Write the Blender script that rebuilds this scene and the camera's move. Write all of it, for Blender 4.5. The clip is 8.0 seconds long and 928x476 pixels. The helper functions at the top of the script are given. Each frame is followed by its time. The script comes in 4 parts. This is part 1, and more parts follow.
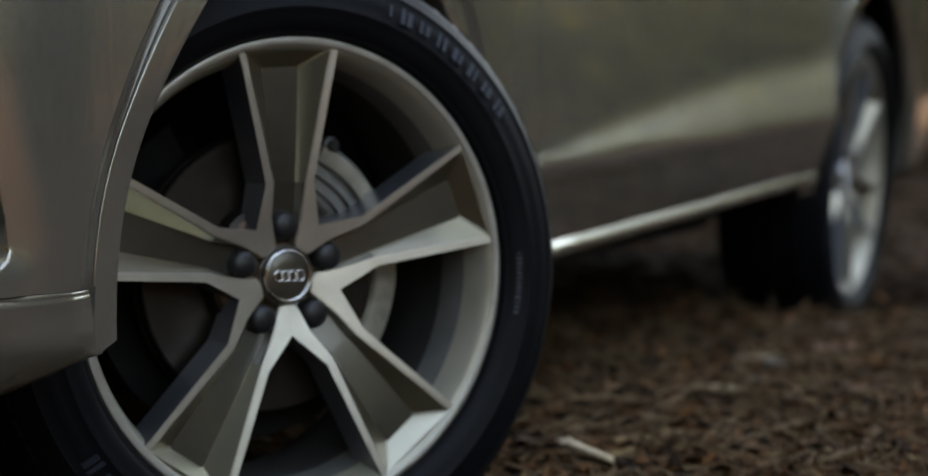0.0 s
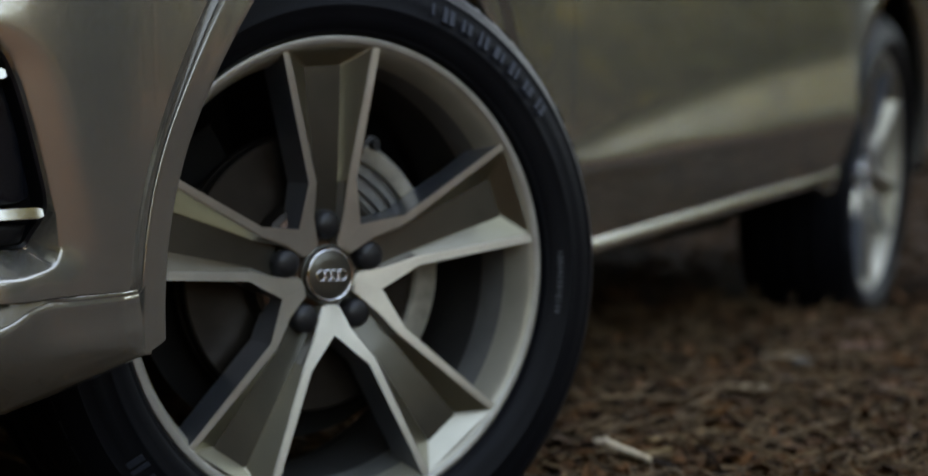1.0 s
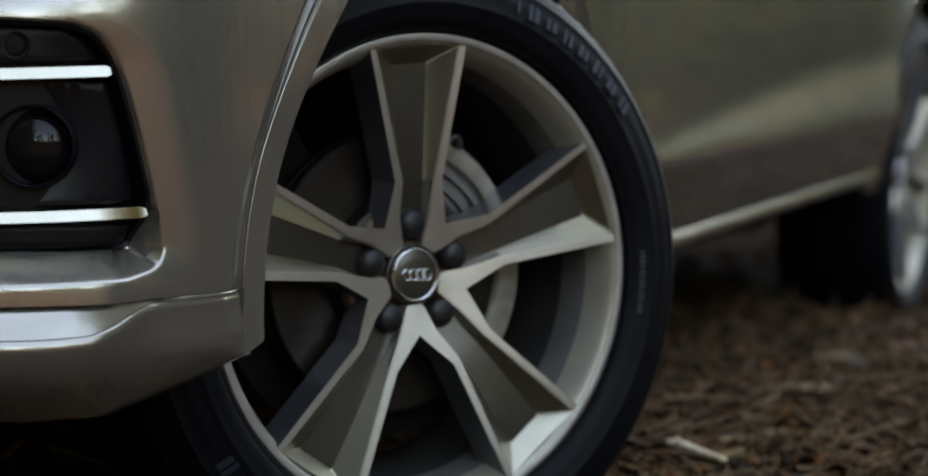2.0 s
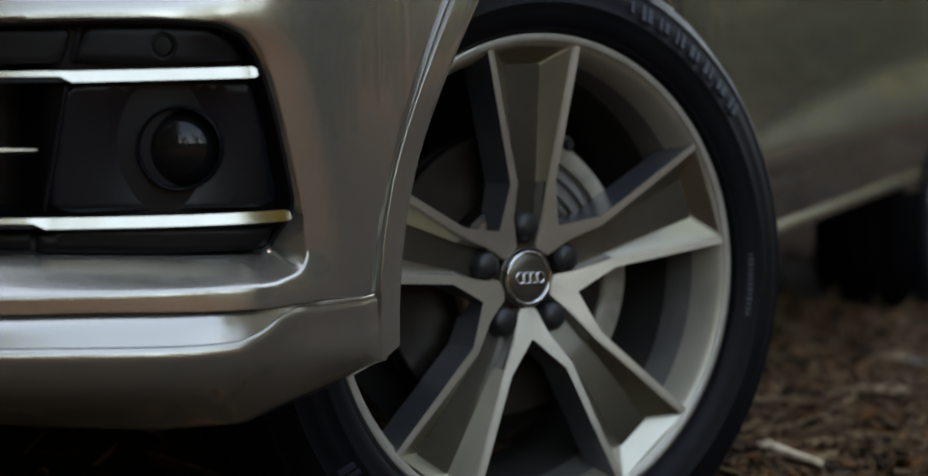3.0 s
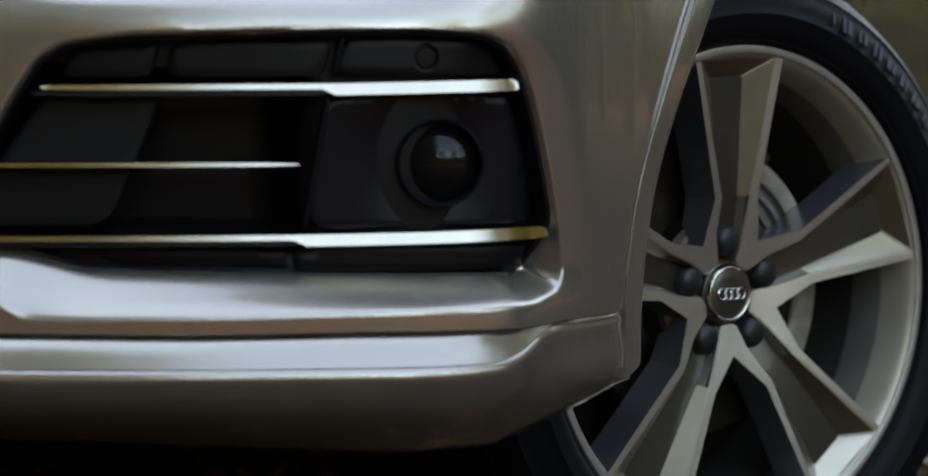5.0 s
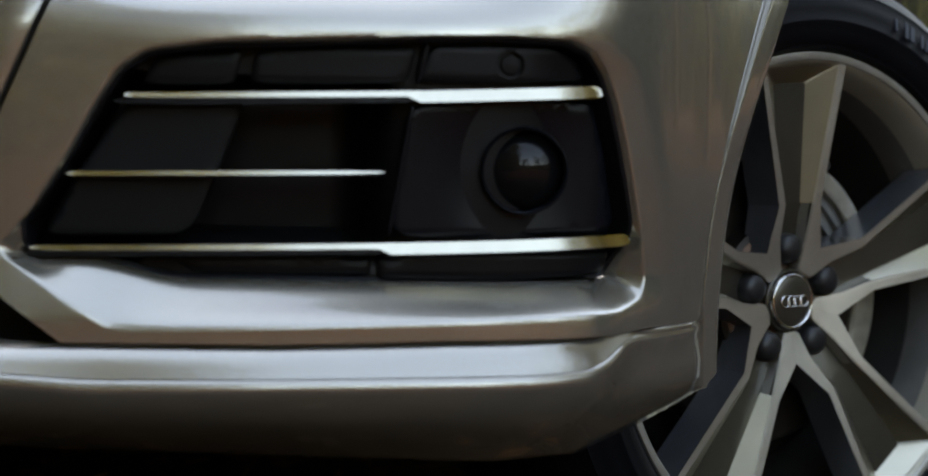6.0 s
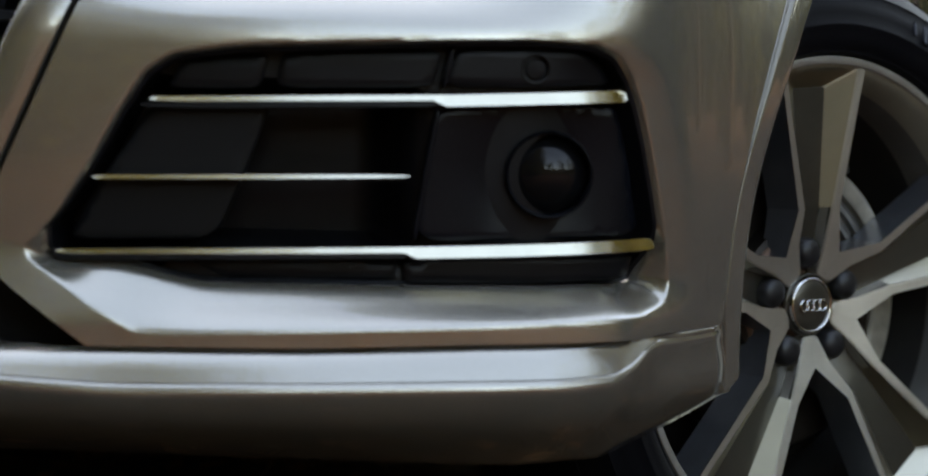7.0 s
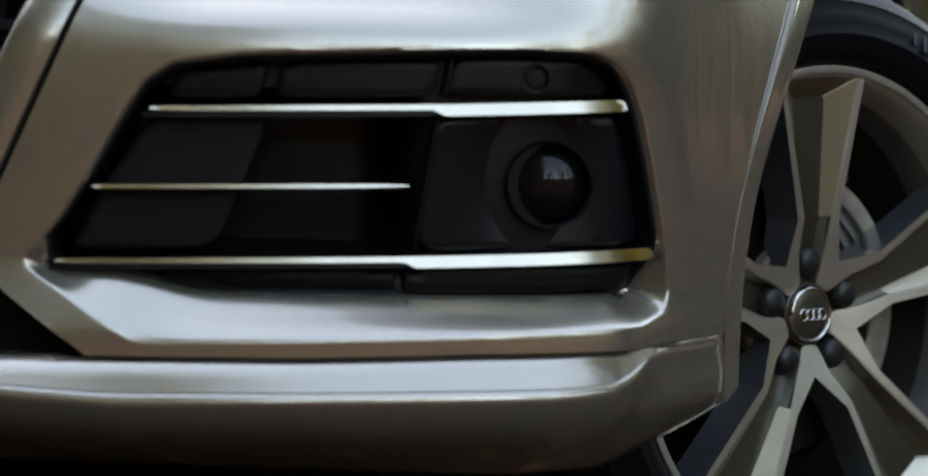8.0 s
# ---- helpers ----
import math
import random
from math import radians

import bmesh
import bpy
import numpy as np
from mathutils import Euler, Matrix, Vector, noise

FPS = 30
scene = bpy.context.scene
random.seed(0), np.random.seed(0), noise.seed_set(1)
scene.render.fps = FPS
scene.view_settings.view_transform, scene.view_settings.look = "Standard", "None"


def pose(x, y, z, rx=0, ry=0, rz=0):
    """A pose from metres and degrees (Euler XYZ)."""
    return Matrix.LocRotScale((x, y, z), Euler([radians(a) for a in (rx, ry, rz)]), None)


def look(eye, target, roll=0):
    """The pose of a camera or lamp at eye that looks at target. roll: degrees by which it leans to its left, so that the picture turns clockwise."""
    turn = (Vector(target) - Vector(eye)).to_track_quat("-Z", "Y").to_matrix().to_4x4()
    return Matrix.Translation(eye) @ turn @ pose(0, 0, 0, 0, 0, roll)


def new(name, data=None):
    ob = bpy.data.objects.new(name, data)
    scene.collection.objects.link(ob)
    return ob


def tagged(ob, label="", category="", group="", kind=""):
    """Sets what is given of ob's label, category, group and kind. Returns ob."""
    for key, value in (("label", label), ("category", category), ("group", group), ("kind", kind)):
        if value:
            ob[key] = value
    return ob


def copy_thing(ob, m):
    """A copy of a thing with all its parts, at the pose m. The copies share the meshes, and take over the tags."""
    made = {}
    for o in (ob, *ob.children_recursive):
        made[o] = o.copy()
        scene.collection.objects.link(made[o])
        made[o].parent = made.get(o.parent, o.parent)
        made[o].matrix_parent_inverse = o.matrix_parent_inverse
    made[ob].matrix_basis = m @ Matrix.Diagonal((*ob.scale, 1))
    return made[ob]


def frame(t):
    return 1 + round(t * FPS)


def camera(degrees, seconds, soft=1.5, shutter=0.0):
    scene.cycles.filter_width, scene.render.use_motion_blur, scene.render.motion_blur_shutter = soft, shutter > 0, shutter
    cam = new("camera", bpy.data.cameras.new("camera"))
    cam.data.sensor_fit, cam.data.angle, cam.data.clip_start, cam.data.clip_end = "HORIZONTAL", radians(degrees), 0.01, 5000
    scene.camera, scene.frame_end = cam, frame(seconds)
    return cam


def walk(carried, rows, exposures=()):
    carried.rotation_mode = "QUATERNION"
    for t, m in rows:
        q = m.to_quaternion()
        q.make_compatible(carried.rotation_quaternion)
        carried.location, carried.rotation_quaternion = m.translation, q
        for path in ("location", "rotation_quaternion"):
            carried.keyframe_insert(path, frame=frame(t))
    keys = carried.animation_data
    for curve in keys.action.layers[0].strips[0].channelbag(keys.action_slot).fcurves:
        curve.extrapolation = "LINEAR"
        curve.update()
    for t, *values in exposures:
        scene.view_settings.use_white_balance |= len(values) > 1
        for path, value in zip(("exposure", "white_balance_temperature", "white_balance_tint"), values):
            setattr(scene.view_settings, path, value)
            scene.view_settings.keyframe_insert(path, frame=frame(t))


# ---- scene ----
cam = camera(22.1, 8.0)
PATH = [
    (0, (2.051, -2.429, 0.624), (1.305, -0.58, 0.467), 1.2),
    (0.5, (2.033, -2.434, 0.624), (1.288, -0.584, 0.466), 1.1),
    (1, (1.998, -2.441, 0.624), (1.256, -0.59, 0.465), 1.2),
    (1.5, (1.958, -2.451, 0.62), (1.217, -0.6, 0.462), 1.2),
    (3, (1.717, -2.498, 0.62), (1.02, -0.63, 0.459), 1.3),
    (3.5, (1.646, -2.517, 0.615), (0.961, -0.644, 0.458), 1.3),
    (4, (1.563, -2.524, 0.617), (0.893, -0.646, 0.458), 1.3),
    (4.5, (1.501, -2.537, 0.615), (0.842, -0.655, 0.459), 1.3),
    (5, (1.436, -2.546, 0.616), (0.787, -0.661, 0.464), 1.4),
    (6.5, (1.329, -2.569, 0.616), (0.701, -0.676, 0.469), 1.4),
    (7, (1.325, -2.571, 0.617), (0.695, -0.678, 0.471), 1.5),
    (7.5, (1.32, -2.569, 0.616), (0.694, -0.675, 0.475), 1.5),
    (8, (1.324, -2.571, 0.618), (0.695, -0.678, 0.479), 1.5),
]
walk(cam, [(t, look(eye, target, roll)) for t, eye, target, roll in PATH])
cam.data.dof.use_dof = True
cam.data.dof.focus_distance = 2.29
cam.data.dof.aperture_fstop = 3.7

# ---- daylight ----
SUN_ELEVATION, SUN_AZIMUTH = radians(48), radians(320)
world = bpy.data.worlds.new("sky")
world.use_nodes = True
scene.world = world
sky = world.node_tree.nodes.new("ShaderNodeTexSky")
sky.sky_type = "NISHITA"
sky.sun_disc = False
sky.sun_elevation, sky.sun_rotation = SUN_ELEVATION, SUN_AZIMUTH
sky.air_density, sky.dust_density = 1.0, 0.5
background = world.node_tree.nodes["Background"]
background.inputs["Strength"].default_value = 0.15
world.node_tree.links.new(sky.outputs["Color"], background.inputs["Color"])
sun = new("sun", bpy.data.lights.new("sun", "SUN"))
scene.view_settings.exposure = 3.32
scene.view_settings.use_white_balance = True
scene.view_settings.white_balance_temperature, scene.view_settings.white_balance_tint = 10300, 13
sun.data.energy, sun.data.angle, sun.data.color = 2.6, radians(3), (1.0, 0.93, 0.8)
sun.matrix_world = look((0, 0, 30), (-math.sin(SUN_AZIMUTH) * math.cos(SUN_ELEVATION), -math.cos(SUN_AZIMUTH) * math.cos(SUN_ELEVATION), 30 - math.sin(SUN_ELEVATION)))


# ---- materials ----
def material(name, colour, rough=0.5, metal=0.0, coat=0.0, second=None, scale=20.0, bump=0.0, bump_scale=200.0, rough_vary=0.08, spread=0.0, coat_rough=0.03, detail=6.0, gloss_level=0.5, through_light=0.0):
    """A surface with two scales of colour change, uneven gloss and a fine relief."""
    m = bpy.data.materials.new(name)
    m.use_nodes = True
    nodes, links = m.node_tree.nodes, m.node_tree.links
    b = nodes["Principled BSDF"]
    where = nodes.new("ShaderNodeTexCoord")
    coarse, fine = nodes.new("ShaderNodeTexNoise"), nodes.new("ShaderNodeTexNoise")
    coarse.inputs["Scale"].default_value, fine.inputs["Scale"].default_value = scale, bump_scale
    coarse.inputs["Detail"].default_value = fine.inputs["Detail"].default_value = detail
    for n in (coarse, fine):
        links.new(where.outputs["Object"], n.inputs["Vector"])
    mix = nodes.new("ShaderNodeMix")
    mix.data_type = "RGBA"
    mix.inputs[6].default_value = (*colour, 1)
    mix.inputs[7].default_value = (*(second or [c * 0.8 for c in colour]), 1)
    ramp = nodes.new("ShaderNodeMapRange")
    ramp.inputs["From Min"].default_value, ramp.inputs["From Max"].default_value = 0.35, 0.65
    links.new(coarse.outputs["Fac"], ramp.inputs["Value"])
    links.new(ramp.outputs["Result"], mix.inputs["Factor"])
    last = mix.outputs[2]
    if spread:
        island = nodes.new("ShaderNodeNewGeometry")
        hue = nodes.new("ShaderNodeHueSaturation")
        value = nodes.new("ShaderNodeMapRange")
        value.inputs["To Min"].default_value, value.inputs["To Max"].default_value = 1 - spread, 1 + spread
        links.new(island.outputs["Random Per Island"], value.inputs["Value"])
        links.new(value.outputs["Result"], hue.inputs["Value"])
        links.new(last, hue.inputs["Color"])
        last = hue.outputs["Color"]
    links.new(last, b.inputs["Base Color"])
    gloss = nodes.new("ShaderNodeMapRange")
    gloss.inputs["To Min"].default_value, gloss.inputs["To Max"].default_value = max(rough - rough_vary, 0.02), rough + rough_vary
    links.new(fine.outputs["Fac"], gloss.inputs["Value"])
    links.new(gloss.outputs["Result"], b.inputs["Roughness"])
    b.inputs["Metallic"].default_value = metal
    b.inputs["Specular IOR Level"].default_value = gloss_level
    b.inputs["Coat Weight"].default_value, b.inputs["Coat Roughness"].default_value = coat, coat_rough
    if bump:
        relief = nodes.new("ShaderNodeBump")
        relief.inputs["Strength"].default_value, relief.inputs["Distance"].default_value = bump, 0.002
        links.new(fine.outputs["Fac"], relief.inputs["Height"])
        links.new(relief.outputs["Normal"], b.inputs["Normal"])
    if through_light:  # thin leaves that the light shines through
        thin_leaf, both_ways = nodes.new("ShaderNodeBsdfTranslucent"), nodes.new("ShaderNodeMixShader")
        links.new(last, thin_leaf.inputs["Color"])
        both_ways.inputs["Fac"].default_value = through_light
        links.new(b.outputs["BSDF"], both_ways.inputs[1])
        links.new(thin_leaf.outputs["BSDF"], both_ways.inputs[2])
        links.new(both_ways.outputs["Shader"], nodes["Material Output"].inputs["Surface"])
    return m


PAINT = material("taupe_metallic_paint", (0.325, 0.307, 0.262), 0.22, 0.8, 1.0, (0.307, 0.291, 0.25), 6, 0.02, 2500, 0.05, coat_rough=0.03)
ALLOY = material("machined_aluminium", (0.57, 0.54, 0.475), 0.40, 0.9, 0.1, (0.52, 0.495, 0.435), 40, 0.06, 1400)
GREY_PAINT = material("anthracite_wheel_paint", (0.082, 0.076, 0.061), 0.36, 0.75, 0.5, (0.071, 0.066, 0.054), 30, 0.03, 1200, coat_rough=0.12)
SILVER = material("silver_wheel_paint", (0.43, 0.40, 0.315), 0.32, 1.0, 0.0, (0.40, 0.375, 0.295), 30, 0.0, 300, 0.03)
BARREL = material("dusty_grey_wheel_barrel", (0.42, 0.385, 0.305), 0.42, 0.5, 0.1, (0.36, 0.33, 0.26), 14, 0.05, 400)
# two inner barrel tones, each darker than the one outside it
WELL = material("grey_inner_rim", (0.2, 0.195, 0.18), 0.5, 0.4, 0.0, (0.14, 0.137, 0.128), 14, 0.1, 400)
DEEP = material("dark_inner_barrel", (0.03, 0.029, 0.027), 0.7, 0.0, 0.0, (0.02, 0.019, 0.018), 14, 0.1, 300)
LIP = material("dull_rim_edge", (0.40, 0.385, 0.345), 0.45, 0.8, 0.1, (0.35, 0.335, 0.30), 40, 0.04, 700)
# anthracite spoke sides, colour lightened and blued to stand for reflected sky
FLANK = material("sky_tinted_spoke_side_paint", (0.235, 0.25, 0.278), 0.34, 0.85, 1.0, (0.205, 0.218, 0.243), 30, 0.03, 900)
RUBBER = material("black_tyre_rubber", (0.0024, 0.0028, 0.0042), 0.46, 0.0, 0.0, (0.0045, 0.0048, 0.006), 9, 0.15, 700, 0.1, gloss_level=0.09)
CHALK = material("pale_raised_rubber", (0.05, 0.055, 0.06), 0.5, 0.0, 0.0, None, 60, 0.1, 900, gloss_level=0.2)
MARK = material("raised_rubber", (0.018, 0.022, 0.031), 0.6, 0.0, 0.0, None, 60, 0.1, 900, gloss_level=0.2)
CHROME = material("satin_aluminium_trim", (0.56, 0.522, 0.41), 0.11, 1.0, 0.0, (0.525, 0.49, 0.385), 50, 0.01, 1500, 0.04)
BRIGHT = material("bright_chrome", (0.8, 0.8, 0.8), 0.08, 1.0, 0.0, (0.7, 0.7, 0.7), 60, 0.01, 900, 0.04)
PLASTIC = material("black_grained_plastic", (0.0038, 0.0043, 0.0055), 0.34, 0.0, 0.0, (0.0055, 0.0060, 0.0075), 30, 0.08, 1600, 0.08, gloss_level=0.15)
GLOSS = material("smooth_black_plastic", (0.0036, 0.0042, 0.0060), 0.26, 0.0, 0.0, (0.0046, 0.0053, 0.0075), 25, 0.02, 900, 0.06, gloss_level=0.13)
PANEL = material("matt_black_plastic", (0.0030, 0.0034, 0.0041), 0.5, 0.0, 0.0, (0.0024, 0.0027, 0.0033), 18, 0.05, 1200, 0.06, gloss_level=0.2)
DARK = material("dark_underbody", (0.006, 0.006, 0.006), 0.85, 0.0, 0.0, (0.009, 0.008, 0.007), 15, 0.2, 200, gloss_level=0.1)
IRON = material("worn_brake_disc", (0.028, 0.023, 0.019), 0.42, 0.8, 0.0, (0.018, 0.014, 0.011), 30, 0.06, 500)
CALIPER = material("grey_caliper", (0.17, 0.162, 0.145), 0.5, 0.4, 0.0, (0.11, 0.11, 0.105), 45, 0.15, 260)
RUST = material("rusty_hub", (0.2, 0.11, 0.07), 0.7, 0.3, 0.0, (0.12, 0.07, 0.05), 40, 0.2, 300)
BOLT = material("dark_bolt_cover", (0.009, 0.009, 0.010), 0.4, 0.0, 0.0, (0.013, 0.013, 0.014), 50, 0.03, 900, gloss_level=0.35)
SOIL = material("forest_soil", (0.044, 0.0215, 0.0096), 0.95, 0.0, 0.0, (0.0135, 0.0078, 0.0042), 5, 0.9, 60, 0.08, gloss_level=0.1)
CHIPS = material("bark_chips", (0.055, 0.0235, 0.009), 0.9, 0.0, 0.0, (0.0135, 0.0072, 0.0035), 40, 0.5, 300, spread=0.85, gloss_level=0.1)
LEAF_DRY = material("dry_leaves", (0.085, 0.036, 0.0135), 0.8, 0.0, 0.0, (0.036, 0.0175, 0.008), 60, 0.3, 300, spread=0.75, gloss_level=0.1)
TWIG = material("weathered_twig", (0.125, 0.077, 0.04), 0.8, 0.0, 0.0, (0.05, 0.032, 0.018), 60, 0.5, 260, spread=0.5, gloss_level=0.1)
PALE = material("pale_stripped_wood", (0.62, 0.49, 0.34), 0.75, 0.0, 0.0, (0.46, 0.35, 0.23), 70, 0.4, 300)
STRAW = material("tan_straw", (0.22, 0.14, 0.07), 0.8, 0.0, 0.0, (0.13, 0.08, 0.04), 60, 0.3, 300, gloss_level=0.1)
BARK = material("tree_bark", (0.125, 0.082, 0.052), 0.9, 0.0, 0.0, (0.06, 0.040, 0.026), 8, 0.9, 40, gloss_level=0.1)
LEAVES = material("forest_leaves", (0.115, 0.112, 0.016), 0.6, 0.0, 0.0, (0.075, 0.07, 0.011), 2, 0.1, 80, spread=0.6, gloss_level=0.1, through_light=0.5)
WOODS = material("far_woods", (0.030, 0.028, 0.005), 0.9, 0.0, 0.0, (0.017, 0.013, 0.003), 0.5, 0.0, 4, gloss_level=0.1)
STONE = material("grey_stone", (0.085, 0.072, 0.058), 0.85, 0.0, 0.0, (0.06, 0.05, 0.04), 30, 0.6, 150)


LENS = material("dark_lamp_glass", (0.004, 0.0045, 0.005), 0.03, 0.0, 0.1, (0.005, 0.005, 0.006), 30, 0.0, 200, 0.01, gloss_level=0.17)
WINDOW = material("dark_tinted_glass", (0.008, 0.009, 0.01), 0.03, 0.0, 1.0, (0.009, 0.01, 0.011), 3, 0.0, 100, 0.01)


# ---- making meshes ----
def part(name, bm, mat, parent=None, label="", smooth=True, m=None):
    me = bpy.data.meshes.new(name)
    bm.to_mesh(me)
    bm.free()
    for p in me.polygons:
        p.use_smooth = smooth
    me.materials.append(mat)
    ob = new(name, me)
    ob.parent = parent
    if m is not None:
        ob.matrix_basis = m
    if label:
        tagged(ob, label)
    return ob


def share(ob, parent, m):
    """Another piece on the same mesh."""
    o = new(ob.name, ob.data)
    o.parent = parent
    o.matrix_basis = m
    return o


def sharp(bm, degrees=35):
    """Marks hard edges for smooth shading."""
    bm.normal_update()
    for e in bm.edges:
        if len(e.link_faces) == 2 and e.calc_face_angle(0) > radians(degrees):
            e.smooth = False
    return bm


def smoothstep(a, b, x):
    k = min(max((x - a) / (b - a), 0.0), 1.0)
    return k * k * (3 - 2 * k)


def lerp(xs, ys, x):
    return float(np.interp(x, xs, ys))


def catmull(pts, n=12, closed=False):
    p = [Vector(q) for q in pts]
    if closed:
        p = [p[-1]] + p + [p[0], p[1]]
    else:
        p = [2 * p[0] - p[1]] + p + [2 * p[-1] - p[-2]]
    out = []
    for i in range(1, len(p) - 2):
        a, b, c, d = p[i - 1:i + 3]
        for k in range(n):
            w = k / n
            out.append(0.5 * (2 * b + (c - a) * w + (2 * a - 5 * b + 4 * c - d) * w * w + (3 * b - a - 3 * c + d) * w ** 3))
    if not closed:
        out.append(p[-2])
    return out


def round_loop(pts, cut=0.25, sub=4, turns=3):
    """A closed outline with softened corners."""
    q = []
    for i, a in enumerate(pts):
        b = pts[(i + 1) % len(pts)]
        q += [(a[0] + (b[0] - a[0]) * k / sub, a[1] + (b[1] - a[1]) * k / sub) for k in range(sub)]
    for _ in range(turns):
        r = []
        for i, a in enumerate(q):
            b = q[(i + 1) % len(q)]
            r += [(a[0] * (1 - cut) + b[0] * cut, a[1] * (1 - cut) + b[1] * cut), (a[0] * cut + b[0] * (1 - cut), a[1] * cut + b[1] * (1 - cut))]
        q = r
    return q


def resample(pts, step, closed=True):
    p = [Vector(a) for a in pts] + ([Vector(pts[0])] if closed else [])
    out = []
    for a, b in zip(p, p[1:]):
        n = max(1, round((b - a).length / step))
        out += [a.lerp(b, k / n) for k in range(n)]
    return out + ([] if closed else [p[-1]])


def thin(pts, step):
    """Drops points of a closed outline that stand closer than step."""
    out = [Vector(pts[0])]
    for p in pts[1:]:
        if (Vector(p) - out[-1]).length >= step:
            out.append(Vector(p))
    return out


def inside(poly, xs, ys):
    poly = np.array([tuple(p) for p in poly])
    res = np.zeros(len(xs), bool)
    for (x0, y0), (x1, y1) in zip(poly, np.roll(poly, -1, 0)):
        c = ((y0 > ys) != (y1 > ys)) & (xs < (x1 - x0) * (ys - y0) / ((y1 - y0) or 1e-12) + x0)
        res ^= c
    return res


def fill(outer, holes, step, place, bm=None):
    """A skin over a flat outline with holes, laid into space by place(a, b)."""
    from mathutils.geometry import delaunay_2d_cdt
    bm = bm or bmesh.new()
    verts, edges = [], []
    for loop in (outer, *holes):
        n = len(verts)
        verts += [Vector(p) for p in loop]
        edges += [(n + i, n + (i + 1) % len(loop)) for i in range(len(loop))]
    rim = np.array([tuple(v) for v in verts])
    lo, hi = rim.min(0), rim.max(0)
    gx, gy = np.meshgrid(np.arange(lo[0], hi[0], step), np.arange(lo[1], hi[1], step))
    gx, gy = gx.ravel(), gy.ravel()
    ok = inside(outer, gx, gy)
    for h in holes:
        ok &= ~inside(h, gx, gy)
    gx, gy = gx[ok], gy[ok]
    if len(gx):
        near = np.array([np.min((rim[:, 0] - x) ** 2 + (rim[:, 1] - y) ** 2) for x, y in zip(gx, gy)])
        keep = near > (0.55 * step) ** 2
        verts += [Vector((x, y)) for x, y in zip(gx[keep], gy[keep])]
    vs, _, faces, *_ = delaunay_2d_cdt(verts, edges, [], 0, 1e-7)
    cx = np.array([sum(vs[i][0] for i in f) / len(f) for f in faces])
    cy = np.array([sum(vs[i][1] for i in f) / len(f) for f in faces])
    ok = inside(outer, cx, cy)
    for h in holes:
        ok &= ~inside(h, cx, cy)
    made = [bm.verts.new(place(v[0], v[1])) for v in vs]
    for f, good in zip(faces, ok):
        if good:
            bm.faces.new([made[i] for i in f])
    for v in [v for v in bm.verts if not v.link_faces]:
        bm.verts.remove(v)
    return bm


def loft(rows, bm=None, closed=False, ring=False):
    """A skin over rows of places; closed joins each row's ends, ring the last row to the first."""
    bm = bm or bmesh.new()
    vs = [[bm.verts.new(p) for p in r] for r in rows]
    for a, b in zip(vs, vs[1:] + ([vs[0]] if ring else [])):
        n = len(a)
        for i in range(n if closed else n - 1):
            j = (i + 1) % n
            bm.faces.new((a[i], a[j], b[j], b[i]))
    return bm


def lathe(profile, n=96, bm=None, start=0.0, end=2 * math.pi):
    """Turns (radius, height) round the local z axis."""
    whole = abs(end - start - 2 * math.pi) < 1e-6
    rows = [[(r * math.sin(a), r * math.cos(a), z) for r, z in profile] for a in (start + (end - start) * k / n for k in range(n if whole else n + 1))]
    return loft(rows, bm, ring=whole)


def box(bm, size, m=Matrix(), bevel=0.0):
    r = bmesh.ops.create_cube(bm, size=1, matrix=m @ Matrix.Diagonal((*size, 1)))
    if bevel:
        es = list({e for v in r["verts"] for e in v.link_edges})
        bmesh.ops.bevel(bm, geom=es, offset=bevel, segments=2, affect="EDGES")
    return bm


def tube(points, radii, sides=6, bm=None):
    pts = [Vector(p) for p in points]
    rows = []
    for i, p in enumerate(pts):
        d = (pts[min(i + 1, len(pts) - 1)] - pts[max(i - 1, 0)]).normalized()
        a = d.orthogonal().normalized()
        b = d.cross(a)
        rows.append([p + radii[i] * (a * math.cos(2 * math.pi * k / sides) + b * math.sin(2 * math.pi * k / sides)) for k in range(sides)])
    bm = bm or bmesh.new()
    n = len(bm.verts)
    loft(rows, bm, closed=True)
    bm.verts.ensure_lookup_table()
    bm.faces.new([bm.verts[n + k] for k in reversed(range(sides))])
    bm.faces.new([bm.verts[len(bm.verts) - sides + k] for k in range(sides)])
    return bm


def mirrored(bm):
    """Adds the other half of a body panel across the car's middle."""
    d = bmesh.ops.duplicate(bm, geom=bm.verts[:] + bm.edges[:] + bm.faces[:])["geom"]
    for v in d:
        if isinstance(v, bmesh.types.BMVert):
            v.co.x = -v.co.x
    bmesh.ops.reverse_faces(bm, faces=[f for f in d if isinstance(f, bmesh.types.BMFace)])
    bmesh.ops.remove_doubles(bm, verts=bm.verts[:], dist=0.0004)
    return bm


def mirror_of(bm):
    b = bm.copy()
    for v in b.verts:
        v.co.x = -v.co.x
    bmesh.ops.reverse_faces(b, faces=b.faces[:])
    return b


def outward(bm, way):
    """Turns a skin's faces towards way."""
    bm.normal_update()
    total = sum((f.normal * f.calc_area() for f in bm.faces), Vector())
    if total.dot(Vector(way)) < 0:
        bmesh.ops.reverse_faces(bm, faces=bm.faces[:])
    return bm


# ---- ground: forest floor, soft round the tyres ----
TYRE_SPOTS = [(0.80, -0.02), (0.80, 2.82), (-0.80, -0.02), (-0.80, 2.82)]


